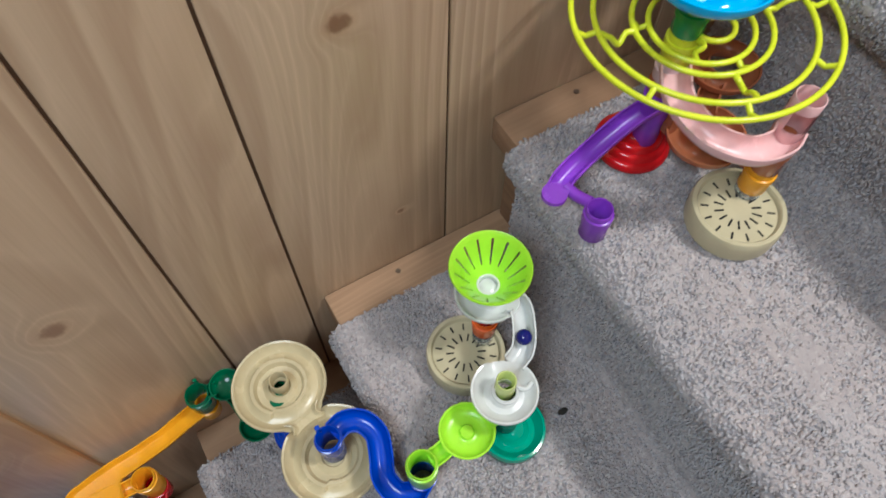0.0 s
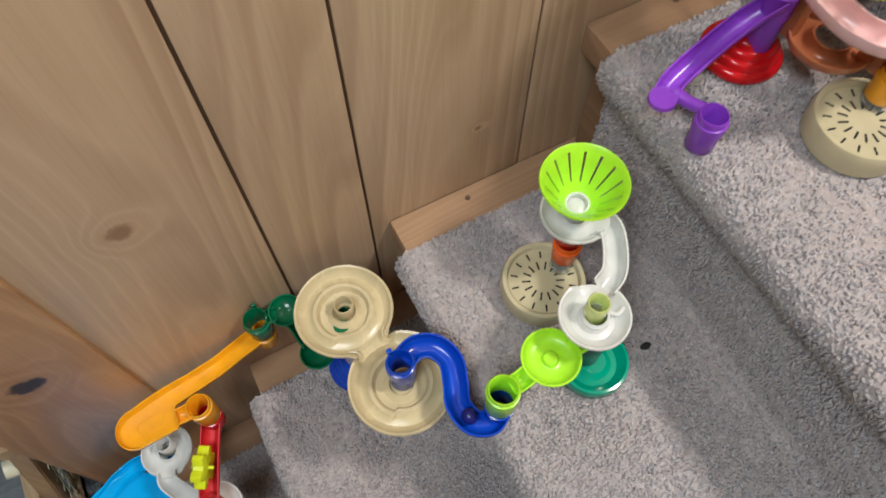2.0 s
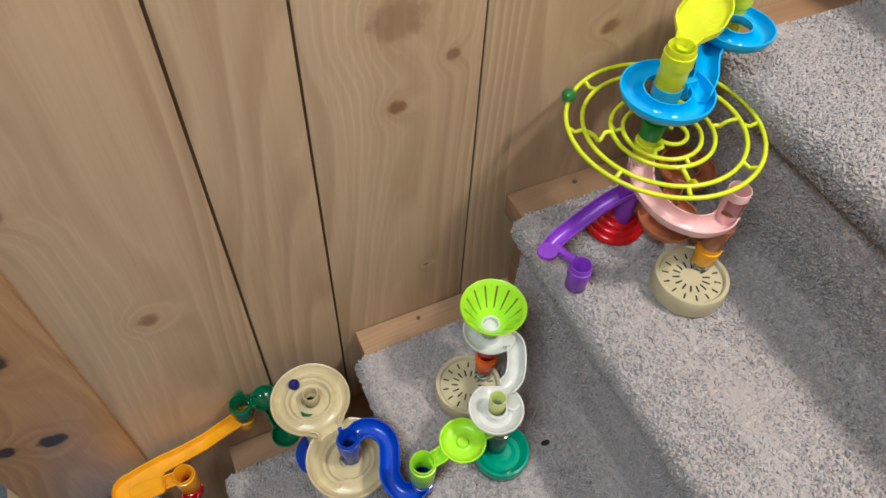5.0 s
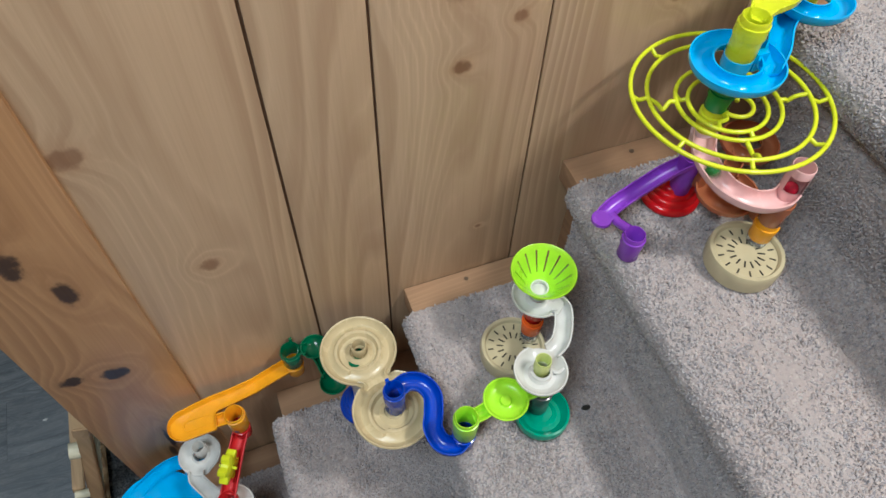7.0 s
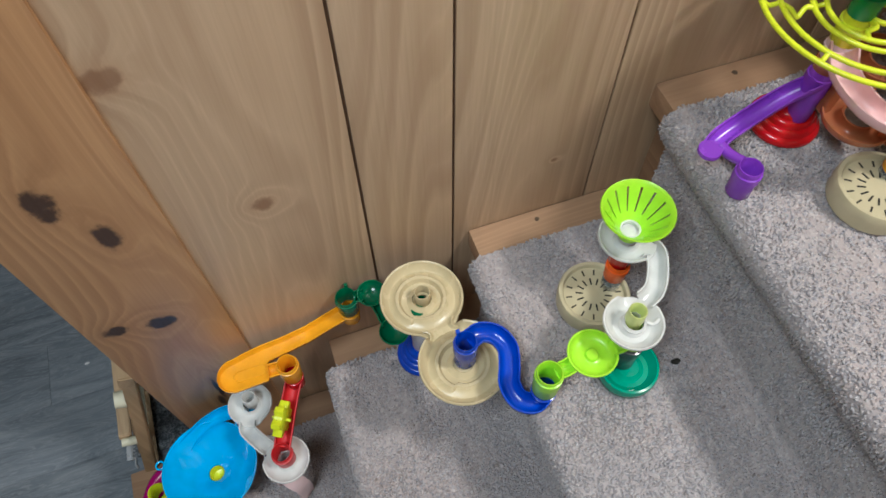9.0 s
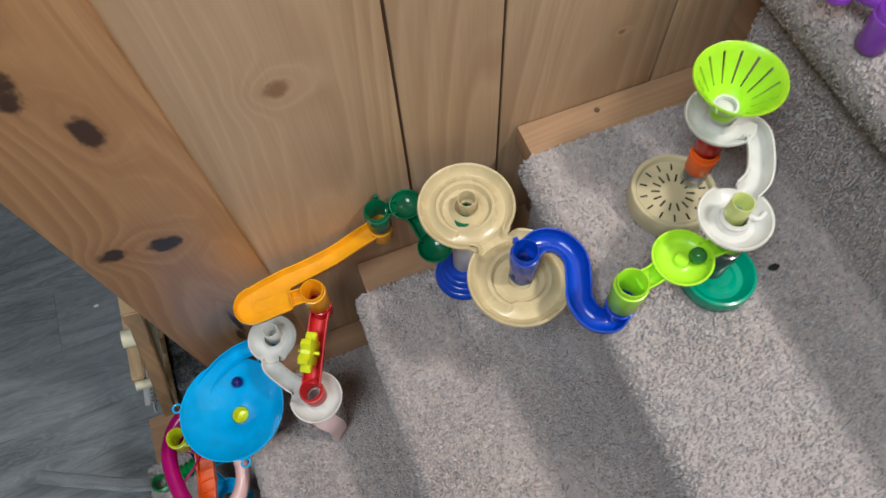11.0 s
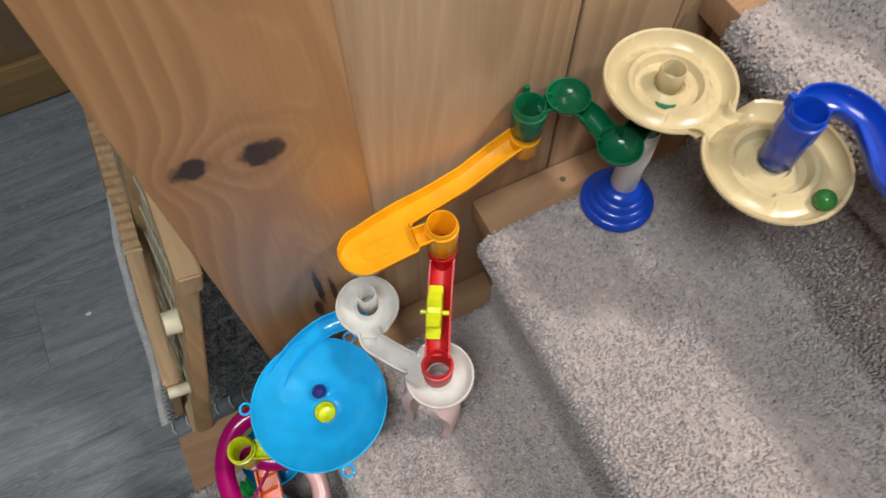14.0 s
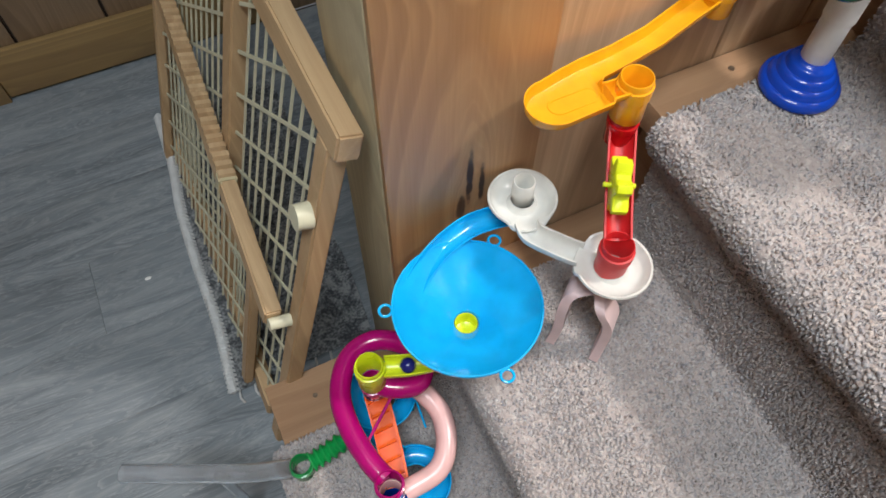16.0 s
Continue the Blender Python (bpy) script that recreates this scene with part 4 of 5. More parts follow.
    gutter(ob, "link", [(0.074, 0.374, 0.715), (0.084, 0.379, 0.716), (0.092, 0.382, 0.717)], FOREST, 0.0088)
    gutter(ob, "channel", [(0.061, 0.384, 0.7155), (0.059, 0.394, 0.7165), (0.057, 0.407, 0.7185), (0.054, 0.418, 0.718)], FOREST, 0.0088)
    part("turn_dish", bowl_bm((0.051, 0.432, 0.719), 0.0175, 0.012), FOREST, ob)
    gutter(ob, "outlet", [(0.040, 0.434, 0.715), (0.033, 0.4355, 0.714), (0.026, 0.437, 0.713)], FOREST, 0.0068)
    tube(ob, "cup", 0.018, 0.438, 0.684, 0.719, FOREST, 0.0140)
    part("catch", box(B(), 0.020, 0.025, 0.4505, 0.4545, 0.712, 0.724, 0.001), FOREST, ob)
    tube(ob, "socket", 0.1, 0.384, 0.7035, 0.748, FOREST, 0.0125)


def stadium(bm, a, b, prof, seg=64):
    """A dish stretched from a to b along x."""
    def at(ang):
        return Vector(b) if math.cos(ang) >= 0 else Vector(a)
    rows = []
    for k in range(seg):
        ang = 2 * math.pi * (k + 0.5) / seg
        c = at(ang)
        rows.append([bm.verts.new((c.x + r * math.cos(ang), c.y + r * math.sin(ang), c.z + z)) for r, z in prof])
    for k in range(seg):
        p, q = rows[k], rows[(k + 1) % seg]
        for i in range(len(prof) - 1):
            bm.faces.new((p[i], p[i + 1], q[i + 1], q[i]))
    bm.faces.new([r[0] for r in rows])
    bm.faces.new([r[-1] for r in rows][::-1])
    return bm


def seesaw_station():
    z2 = CARPET[2]
    # amber ramp with paddle
    ob = piece("ramp_track", (0.018, 0.438, 0.655), "amber orange ramp with a flat turning pan and a cup")
    def ease(v, pts):
        return float(np.interp(v, *zip(*sorted(pts))))

    bm, rows = B(), []
    xs = [0.010 - 0.160 * k / 44 for k in range(45)] + [-0.150 - 0.0235 * math.sin(math.pi / 2 * k / 14) for k in range(1, 15)] + [-0.1055, -0.1065, -0.1075]
    for x in sorted(set(xs), reverse=True):
        z = ease(x, [(0.012, 0.676), (-0.012, 0.669), (-0.045, 0.6565), (-0.080, 0.6515), (-0.105, 0.651), (-0.18, 0.650)])
        left = ease(x, [(0.012, 0.4520), (-0.050, 0.4460), (-0.085, 0.4435), (-0.109, 0.4420), (-0.132, 0.4385), (-0.150, 0.4345)])
        right = ease(x, [(0.012, 0.4275), (-0.045, 0.4222), (-0.080, 0.4190), (-0.1053, 0.4155), (-0.1078, 0.3890), (-0.150, 0.3875)])
        if x < -0.150:
            h = math.sqrt(max(0.0, 0.0235 ** 2 - (x + 0.150) ** 2)) + 0.0002
            left, right = 0.411 + h, 0.411 - h
        k = min(1.0, (left - right) / 0.022)
        side = [(0.0, 0.0), (0.0017, 0.0), (0.0030, -0.0055), (0.0048, -0.0080), (0.0080, -0.0088)]
        under = [(0.0065, -0.0108), (0.0030, -0.0092), (0.0008, -0.0060)]
        sec = [(left - u * k, v * k) for u, v in side] + [(right + u * k, v * k) for u, v in side[::-1]]
        sec += [(right + u * k, v * k) for u, v in under[::-1]] + [(left - u * k, v * k) for u, v in under]
        rows.append([bm.verts.new((x, yy, z + v)) for yy, v in sec])
    for p, q in zip(rows, rows[1:]):
        for i in range(len(p)):
            n = (i + 1) % len(p)
            bm.faces.new((p[i], p[n], q[n], q[i]))
    bm.faces.new(rows[0])
    bm.faces.new(rows[-1][::-1])
    part("channel", bm, AMBER, ob)
    part("pan_ridge", stadium(B(), (-0.145, 0.4115, 0.650), (-0.118, 0.4115, 0.650), [(0.0060, -0.0100), (0.0068, -0.0076), (0.0084, -0.0076), (0.0096, -0.0100)]), AMBER, ob)
    tube(ob, "socket", 0.018, 0.438, 0.655, 0.684, AMBER, 0.0125)
    gutter(ob, "outlet", [(-0.107, 0.4025, 0.6485), (-0.099, 0.4025, 0.648), (-0.092, 0.4025, 0.6475)], AMBER, 0.008)
    tube(ob, "cup", -0.0815, 0.4025, 0.612, 0.655, AMBER, 0.0140)
    # red slide with paddle wheel
    ob = piece("slide_track", (-0.0815, 0.4025, 0.585), "see-through red slide with an end cup")
    gutter(ob, "channel", [(-0.083, 0.399, 0.600), (-0.098, 0.374, 0.586), (-0.113, 0.348, 0.570), (-0.125, 0.326, 0.558)], REDCLEAR, 0.0100, 0.003)
    tube(ob, "socket", -0.0815, 0.4025, 0.582, 0.613, RED, 0.0125)
    tube(ob, "cup", -0.1275, 0.3205, 0.523, 0.560, REDCLEAR, 0.0140)
    wheel = piece("paddle_wheel", (-0.1125, 0.3555, 0.5895), "neon yellow toothed paddle wheel in the red slide", "toy wheel")
    bm, n = B(), 48
    rows = []
    for s in (-0.0065, -0.0055, 0.0055, 0.0065):
        row = []
        for k in range(n):
            a = 2 * math.pi * k / n
            r = 0.0205 + 0.0042 * math.tanh(2.5 * math.sin(6 * a)) - (0.0012 if abs(s) > 0.006 else 0)
            row.append(bm.verts.new((s, r * math.cos(a), r * math.sin(a))))
        rows.append(row)
    for p, q in zip(rows, rows[1:]):
        for k in range(n):
            bm.faces.new((p[k], p[(k + 1) % n], q[(k + 1) % n], q[k]))
    bm.faces.new(rows[0])
    bm.faces.new(rows[-1][::-1])
    turn = pose(-0.1125, 0.3555, 0.5895, 0, 0, -30)
    bmesh.ops.transform(bm, verts=bm.verts, matrix=turn)
    part("gear", bm, NEON, wheel)
    bm = B()
    bmesh.ops.create_cone(bm, cap_ends=True, segments=12, radius1=0.0022, radius2=0.0022, depth=0.026)
    bmesh.ops.transform(bm, verts=bm.verts, matrix=turn @ Matrix.Rotation(radians(90), 4, "Y"))
    part("axle", bm, NEON, wheel)
    # milky track with two dishes
    ob = piece("dish_track", (-0.127, 0.318, 0.50), "milky white track joining two small dishes")
    part("front_dish", dish_bm((-0.127, 0.318, 0.532), 0.0335, ((2.35, 0.45),), False), MILK, ob)
    part("rear_dish", dish_bm((-0.160, 0.4165, 0.526), 0.0325, ((-1.85, 0.45),), False), MILK, ob)
    gutter(ob, "channel", [(-0.169, 0.392, 0.522), (-0.171, 0.381, 0.523), (-0.166, 0.370, 0.524), (-0.153, 0.349, 0.527), (-0.146, 0.340, 0.528)], MILK, 0.0098, 0.0035)
    tube(ob, "hub", -0.1575, 0.421, 0.515, 0.543, MILK, 0.0105, False)
    tube(ob, "stem", -0.1275, 0.3205, 0.496, 0.526, MILK, 0.0120)
    tube(ob, "outlet", -0.160, 0.4165, 0.492, 0.516, MILK, 0.0118, False)
    # frosted fork stand
    ob = piece("fork_stand", (-0.142, 0.311, z2), "frosted pink two-legged stand on the carpet", "toy stand")
    for fx, fy, s in ((-0.153, 0.330, 1), (-0.124, 0.297, -1)):
        top = Vector((-0.1275, 0.3205, 0.500))
        pts = spline([top + Vector((0, 0, -0.002)), ((-0.1275 + fx) / 2 - 0.010, (0.3205 + fy) / 2 + 0.004 * s, 0.492), (fx - 0.002, fy, 0.462), (fx, fy, 0.425), (fx - 0.003, fy + 0.001 * s, z2)], 6)
        sec = [(u * 0.0120, v * 0.0045) for u, v in ((-1, 1), (-0.5, 1), (0, 1), (0.5, 1), (1, 1), (1, -1), (0.5, -1), (0, -1), (-0.5, -1), (-1, -1))]
        bm, N = B(), Vector((0.64, -0.77, 0))
        S = Vector((0.77, 0.64, 0))
        rows = [[bm.verts.new(p + S * u + N * v) for u, v in sec] for p in pts]
        for p, q in zip(rows, rows[1:]):
            for k in range(len(sec)):
                m = (k + 1) % len(sec)
                bm.faces.new((p[k], p[m], q[m], q[k]))
        bm.faces.new(rows[0])
        bm.faces.new(rows[-1][::-1])
        part("leg", bm, BLUSH, ob)
    part("neck", lathe(B(), [(0.0, -0.006), (0.0135, -0.006), (0.0145, 0.0), (0.0145, 0.004), (0.0, 0.004)], (-0.1275, 0.3205, 0.4955), 28, closed=False), BLUSH, ob)
    # funnel
    fx, fy = -0.243, 0.360
    ob = piece("funnel", (fx, fy, 0.41), "large sky blue funnel with a curved inlet channel", "toy funnel")
    part("cone", lathe(B(), [(0.0118, 0.4435), (0.0125, 0.4446), (0.0400, 0.4614), (0.0660, 0.4773), (0.0675, 0.4800), (0.0692, 0.4800), (0.0690, 0.4765), (0.049, 0.4635), (0.030, 0.4530), (0.0145, 0.4435), (0.0118, 0.4370)], (fx, fy, 0.0), 96), SKY, ob)
    ri, ro = 0.0098, 0.0115
    arc = [math.pi * (1.25 + 0.75 * k / 10) for k in range(11)]
    sec = [(ro * math.cos(q), ro * math.sin(q)) for q in arc] + [(ro, 0.003), (ri, 0.003)] + [(ri * math.cos(q), ri * math.sin(q)) for q in arc[::-1]]
    part("inlet", sweep(B(), spline([(-0.163, 0.4165, 0.502), (-0.188, 0.4235, 0.4985), (-0.212, 0.4250, 0.4955), (-0.238, 0.4215, 0.4858), (-0.262, 0.4110, 0.4775), (-0.282, 0.3965, 0.4700)], 8), sec), SKY, ob)
    for ex, ey in ((-0.188, 0.4115), (-0.314, 0.388), (-0.2425, 0.2845)):
        d = Vector((ex - fx, ey - fy, 0)).normalized()
        c = Vector((fx, fy, 0.478)) + d * 0.0745
        part("ear", sweep(B(), ring_pts(c.x, c.y, 0.0058, c.z, 20), disc_section(0.0014, 8), True), SKY, ob)
    ob = piece("outlet_track", (fx, fy, z2), "neon yellow outlet track below the funnel ending in a cup")
    tube(ob, "stem", fx, fy, z2 - 0.002, 0.4415, NEON, 0.0116, False)
    part("floor", lathe(B(), [(0.0, 0.0), (0.0102, 0.004), (0.0102, 0.002), (0.0, -0.002)], (fx, fy, 0.4195), 24, closed=False), NEON, ob)
    gutter(ob, "channel", [(-0.256, 0.354, 0.4165), (-0.278, 0.349, 0.4155), (-0.303, 0.354, 0.4145), (-0.328, 0.364, 0.4135)], NEON, 0.0092)
    tube(ob, "cup", -0.341, 0.3695, 0.378, 0.420, NEON, 0.0140)


def low_coils():
    z1 = CARPET[1]
    ob = piece("spiral_pipe", (-0.366, 0.277, 0.30), "glossy magenta spiral marble pipe")
    path = spline([(-0.339, 0.3695, 0.368), (-0.322, 0.357, 0.367), (-0.300, 0.352, 0.365), (-0.287, 0.368, 0.362), (-0.292, 0.397, 0.360), (-0.320, 0.418, 0.358), (-0.352, 0.412, 0.356), (-0.374, 0.382, 0.353), (-0.379, 0.345, 0.350), (-0.374, 0.309, 0.346), (-0.366, 0.284, 0.343)], 8)
    part("pipe", hollow(B(), path, 0.0112, 0.009), MAGENTA, ob)
    tube(ob, "socket", -0.341, 0.3695, 0.350, 0.379, MAGENTA, 0.0122)
    tube(ob, "cup", -0.365, 0.2755, 0.322, 0.357, MAGENTA, 0.0138)
    part("brace", sweep(B(), [(-0.372, 0.322, 0.342), (-0.350, 0.340, 0.342), (-0.325, 0.356, 0.358)], disc_section(0.0017, 8)), MAGENTA, ob)
    ob = piece("curved_pipe", (-0.365, 0.2755, 0.29), "pale pink curved marble pipe")
    path = spline([(-0.306, 0.372, 0.332), (-0.293, 0.352, 0.328), (-0.286, 0.326, 0.324), (-0.293, 0.297, 0.319), (-0.313, 0.276, 0.314), (-0.352, 0.272, 0.310)], 8)
    part("pipe", hollow(B(), path, 0.0112, 0.009), PINK, ob)
    tube(ob, "socket", -0.365, 0.2755, 0.290, 0.3225, PINK, 0.0125)
    ob = piece("stepped_slide", (-0.347, 0.335, 0.26), "bright orange stepped slide under the magenta pipe")
    part("channel", sweep(B(), [(-0.338, 0.385, 0.312), (-0.343, 0.350, 0.306), (-0.349, 0.315, 0.300), (-0.356, 0.283, 0.296)], [(-0.013, 0.006), (-0.013, -0.006), (0.013, -0.006), (0.013, 0.006), (0.011, 0.006), (0.011, -0.004), (-0.011, -0.004), (-0.011, 0.006)]), ORANGE, ob)
    for q in range(6):
        yy = 0.375 - 0.016 * q
        part("step", box(B(), -0.3405 - 0.0028 * q - 0.0108, -0.3405 - 0.0028 * q + 0.0108, yy - 0.0015, yy + 0.0015, 0.300 - 0.0027 * q, 0.310 - 0.0027 * q), ORANGE, ob)
    part("leg", box(B(), -0.352, -0.342, 0.330, 0.340, 0.262, 0.298, 0.001), ORANGE, ob)
    ob = piece("double_loop_track", (-0.335, 0.388, 0.25), "sky blue figure-of-eight loop track close to the carpet")
    gutter(ob, "rear_loop", ring_pts(-0.332, 0.390, 0.030, 0.272), SKY, 0.0095, closed=True, n=4)
    gutter(ob, "front_loop", ring_pts(-0.334, 0.288, 0.0280, 0.262), SKY, 0.0095, closed=True, n=4)
    gutter(ob, "bridge", [(-0.356, 0.370, 0.271), (-0.350, 0.340, 0.267), (-0.338, 0.318, 0.263)], SKY, 0.0095)
    part("rod", sweep(B(), [(-0.304, 0.398, 0.276), (-0.300, 0.365, 0.300), (-0.3, 0.335, 0.268)], disc_section(0.0014, 8)), SKY, ob)
    tube(ob, "leg", -0.302, 0.390, z1, 0.268, SKY, 0.0125)
    connector(-0.365, 0.2755, z1, 0.2905, BLUE, "royal blue connector tube standing on the carpet")
    # ribbed green pipe
    ob = piece("ribbed_pipe", (-0.40, 0.372, z1), "see-through green ribbed pipe on the lowest step")
    bm = B()
    pts = [Vector(p) for p in spline([(-0.352, 0.384, 0.236), (-0.380, 0.376, 0.227), (-0.408, 0.372, 0.221), (-0.432, 0.369, 0.219)], 14)]
    rows = []
    for i, p in enumerate(pts):
        d = (pts[min(i + 1, len(pts) - 1)] - pts[max(i - 1, 0)]).normalized()
        s = d.cross(Vector((0, 0, 1))).normalized()
        u = s.cross(d)
        r = 0.0108 + 0.0026 * math.sin(i * 1.25)
        rows.append([bm.verts.new(p + (s * math.cos(2 * math.pi * k / 18) + u * math.sin(2 * math.pi * k / 18)) * r) for k in range(18)])
    for p, q in zip(rows, rows[1:]):
        for k in range(18):
            bm.faces.new((p[k], p[(k + 1) % 18], q[(k + 1) % 18], q[k]))
    bm.faces.new(rows[0])
    bm.faces.new(rows[-1][::-1])
    part("pipe", bm, GREEN, ob, "", 60)
    tube(ob, "ring", -0.4435, 0.3685, z1, 0.232, GREEN, 0.0130)
    # clear pipe reaching out over the floor
    ob = piece("clear_pipe", (-0.535, 0.395, 0.0), "clear plastic pipe reaching out from the lowest step on a leg")
    part("pipe", hollow(B(), spline([(-0.452, 0.372, 0.2185), (-0.500, 0.389, 0.2155), (-0.560, 0.418, 0.2125), (-0.636, 0.455, 0.210)], 10), 0.0112, 0.0092, 20), CLEAR, ob)
    part("leg", hollow(B(), [(-0.535, 0.4055, 0.2045), (-0.5352, 0.4055, 0.10), (-0.5355, 0.4055, 0.0)], 0.0065, 0.005, 14), CLEAR, ob)


marble_tower()
strainer_station()
double_dish_station()
seesaw_station()
low_coils()

# ---------------------------------------------------------------- lower room
def safety_gate():
    """A wooden stair gate with plastic mesh, folded and leaning on the wall's end."""
    ob = thing("stair_gate", (-0.46, 0.80, 0.0), "wooden stair gate with ivory plastic mesh leaning by the wall", "gate")
    lean = Vector((0.28, 0.0, 1.0)).normalized()
    out = Vector((-1.0, 0.0, 0.28)).normalized()
    y = Vector((0, 1, 0))

    def on(v, h, o=0.0):
        return Vector((-0.470, 0, 0)) + y * v + lean * h + out * o

    def bar(name, a, b, w, t, mat, label=""):
        d = (b - a).normalized()
        s = d.cross(out).normalized()
        bm = B()
        sec = [(-w, -t), (w, -t), (w, t), (-w, t)]
        vs = [[bm.verts.new(p + s * u + out * v) for u, v in sec] for p in (a, b)]
        bm.faces.new(vs[0])
        bm.faces.new(vs[1][::-1])
        for k in range(4):
            bm.faces.new((vs[0][k], vs[0][(k + 1) % 4], vs[1][(k + 1) % 4], vs[1][k]))
        bmesh.ops.recalc_face_normals(bm, faces=bm.faces)
        bmesh.ops.bevel(bm, geom=bm.edges[:], offset=0.0022, segments=2, affect="EDGES")
        return part(name, bm, mat, ob, label)

    def lattice(v0, v1, h0, h1, o, rise=0.0):
        """Uprights with diagonals that climb towards the stairs; rise lifts the top edge along v."""
        bm = B()

        def strand(a, b, w):
            d = (b - a).normalized()
            s = d.cross(out).normalized() * w
            f = out * 0.0011
            vs = [[bm.verts.new(p + q) for q in (-s - f, s - f, s + f, -s + f)] for p in (a, b)]
            for k in range(4):
                bm.faces.new((vs[0][k], vs[0][(k + 1) % 4], vs[1][(k + 1) % 4], vs[1][k]))

        n = int((v1 - v0) / 0.026)
        for k in range(1, n):
            v = v0 + (v1 - v0) * k / n
            strand(on(v, h0, o), on(v, h1 + rise * (v - v0), o), 0.0017)
        slope, far = 0.62, h1 + rise * (v1 - v0)
        h = h0
        while h < far + slope * (v1 - v0):
            # the line falls from height h at v0
            va, vb = v0, min(v1, v0 + (h - h0) / slope)
            if h > h1:
                va = v0 + (h - h1) / (slope + rise)
            if vb - va > 0.002:
                strand(on(va, h - slope * (va - v0), o + 0.0018), on(vb, h - slope * (vb - v0), o + 0.0018), 0.0020)
            h += 0.062
        return part("mesh", bm, IVORY, ob, "ivory plastic diamond mesh")

    # rear panel
    bar("top_rail", on(0.468, 0.632), on(1.16, 0.632), 0.0145, 0.0115, M_GATE)
    bar("bottom_rail", on(0.53, 0.020), on(1.16, 0.020), 0.015, 0.010, M_GATE)
    bar("stile", on(0.497, 0.004), on(0.497, 0.617), 0.0128, 0.0105, M_GATEV)
    bar("stile", on(0.765, 0.036), on(0.765, 0.6145), 0.0155, 0.011, M_GATEV)
    bar("stile", on(1.14, 0.036), on(1.14, 0.614), 0.0145, 0.011, M_GATEV)
    lattice(0.5125, 0.749, 0.036, 0.614, 0.0)
    lattice(0.781, 1.125, 0.036, 0.614, 0.0)
    # front sliding panel with a notched rail
    rail0, rail1 = on(0.510, 0.325, 0.029), on(1.12, 0.375, 0.0165)
    rail = bar("notched_rail", rail0, rail1, 0.0125, 0.010, M_GATE)
    mid = rail0.lerp(rail1, 0.31)
    bar("bracket", mid, mid.lerp(rail1, 0.045), 0.0142, 0.0118, SAND, "thin plastic bracket round the rail")
    d = (rail1 - rail0).normalized()
    for k in range(26):
        p = rail0 + d * (0.20 + 0.0148 * k) + lean * 0.0128
        bm = B()
        sec = [(-0.0052, 0), (0.0052, 0), (0.0036, 0.0055), (-0.0036, 0.0055)]
        vs = [[bm.verts.new(p + d * u + lean * v + out * o) for u, v in sec] for o in (-0.0105, 0.0105)]
        bm.faces.new(vs[0])
        bm.faces.new(vs[1][::-1])
        for q in range(4):
            bm.faces.new((vs[0][q], vs[0][(q + 1) % 4], vs[1][(q + 1) % 4], vs[1][q]))
        part("notch", bm, M_GATE, rail)
    bar("stile", on(0.60, 0.004, 0.0190), on(0.60, 0.306, 0.0215), 0.010, 0.007, M_GATEV)
    bar("stile", on(1.09, 0.004, 0.0190), on(1.09, 0.352, 0.0190), 0.010, 0.007, M_GATEV)
    lattice(0.612, 1.078, 0.02, 0.322, 0.0150, 0.082)
    # pegs and clip
    for v, h, o0, o1, r in ((0.497, 0.520, 0.010, 0.026, 0.0135), (0.503, 0.325, 0.010, 0.036, 0.0078)):
        bm = B()
        bmesh.ops.create_cone(bm, cap_ends=True, segments=20, radius1=r, radius2=r * 0.94, depth=o1 - o0)
        rot = Vector((0, 0, 1)).rotation_difference(out).to_matrix().to_4x4()
        bmesh.ops.transform(bm, verts=bm.verts, matrix=Matrix.Translation(on(v, h, (o0 + o1) / 2)) @ rot)
        part("peg", bm, IVORY, ob, "ivory plastic peg")
    bm = box(B(), -0.0155, 0.0155, -0.012, 0.012, -0.0025, 0.0025, 0.001)
    bmesh.ops.transform(bm, verts=bm.verts, matrix=Matrix.Translation(on(0.676, 0.6500)) @ Vector((0, 0, 1)).rotation_difference(lean).to_matrix().to_4x4())
    part("clip", bm, SAND, ob, "grey plastic clip")


safety_gate()

# grey woven rug under the gate
bm, nx, ny = B(), 26, 60
grid = []
rng = random.Random(4)
for i in range(nx):
    row = []
    for j in range(ny):
        u, v = i / (nx - 1), j / (ny - 1)
        x = -0.512 + 0.23 * u + 0.030 * v + 0.004 * math.sin(v * 9)
        yy = 0.585 + 0.615 * v
        row.append(bm.verts.new((x, yy, 0.009 + 0.004 * math.sin(v * 23 + u * 3) + rng.uniform(-0.0008, 0.0008))))
    grid.append(row)
for i in range(nx - 1):
    for j in range(ny - 1):
        bm.faces.new((grid[i][j], grid[i + 1][j], grid[i + 1][j + 1], grid[i][j + 1]))
bmesh.ops.solidify(bm, geom=bm.faces[:], thickness=0.007)
rug = thing("rug", (-0.40, 0.89, 0.0), "grey woven rug strip with a pale bound edge on the floor", "rug")
part("weave", bm, M_RUG, rug)
pts = [(-0.514 + 0.030 * v + 0.004 * math.sin(v * 9), 0.585 + 0.615 * v, 0.010 + 0.004 * math.sin(v * 23)) for v in [k / 60 for k in range(61)]]
bm = B()
sweep(bm, pts, disc_section(0.0065, 8))
for i, v in enumerate(bm.verts):
    v.co.z += 0.0016 * math.sin(i * 1.7)
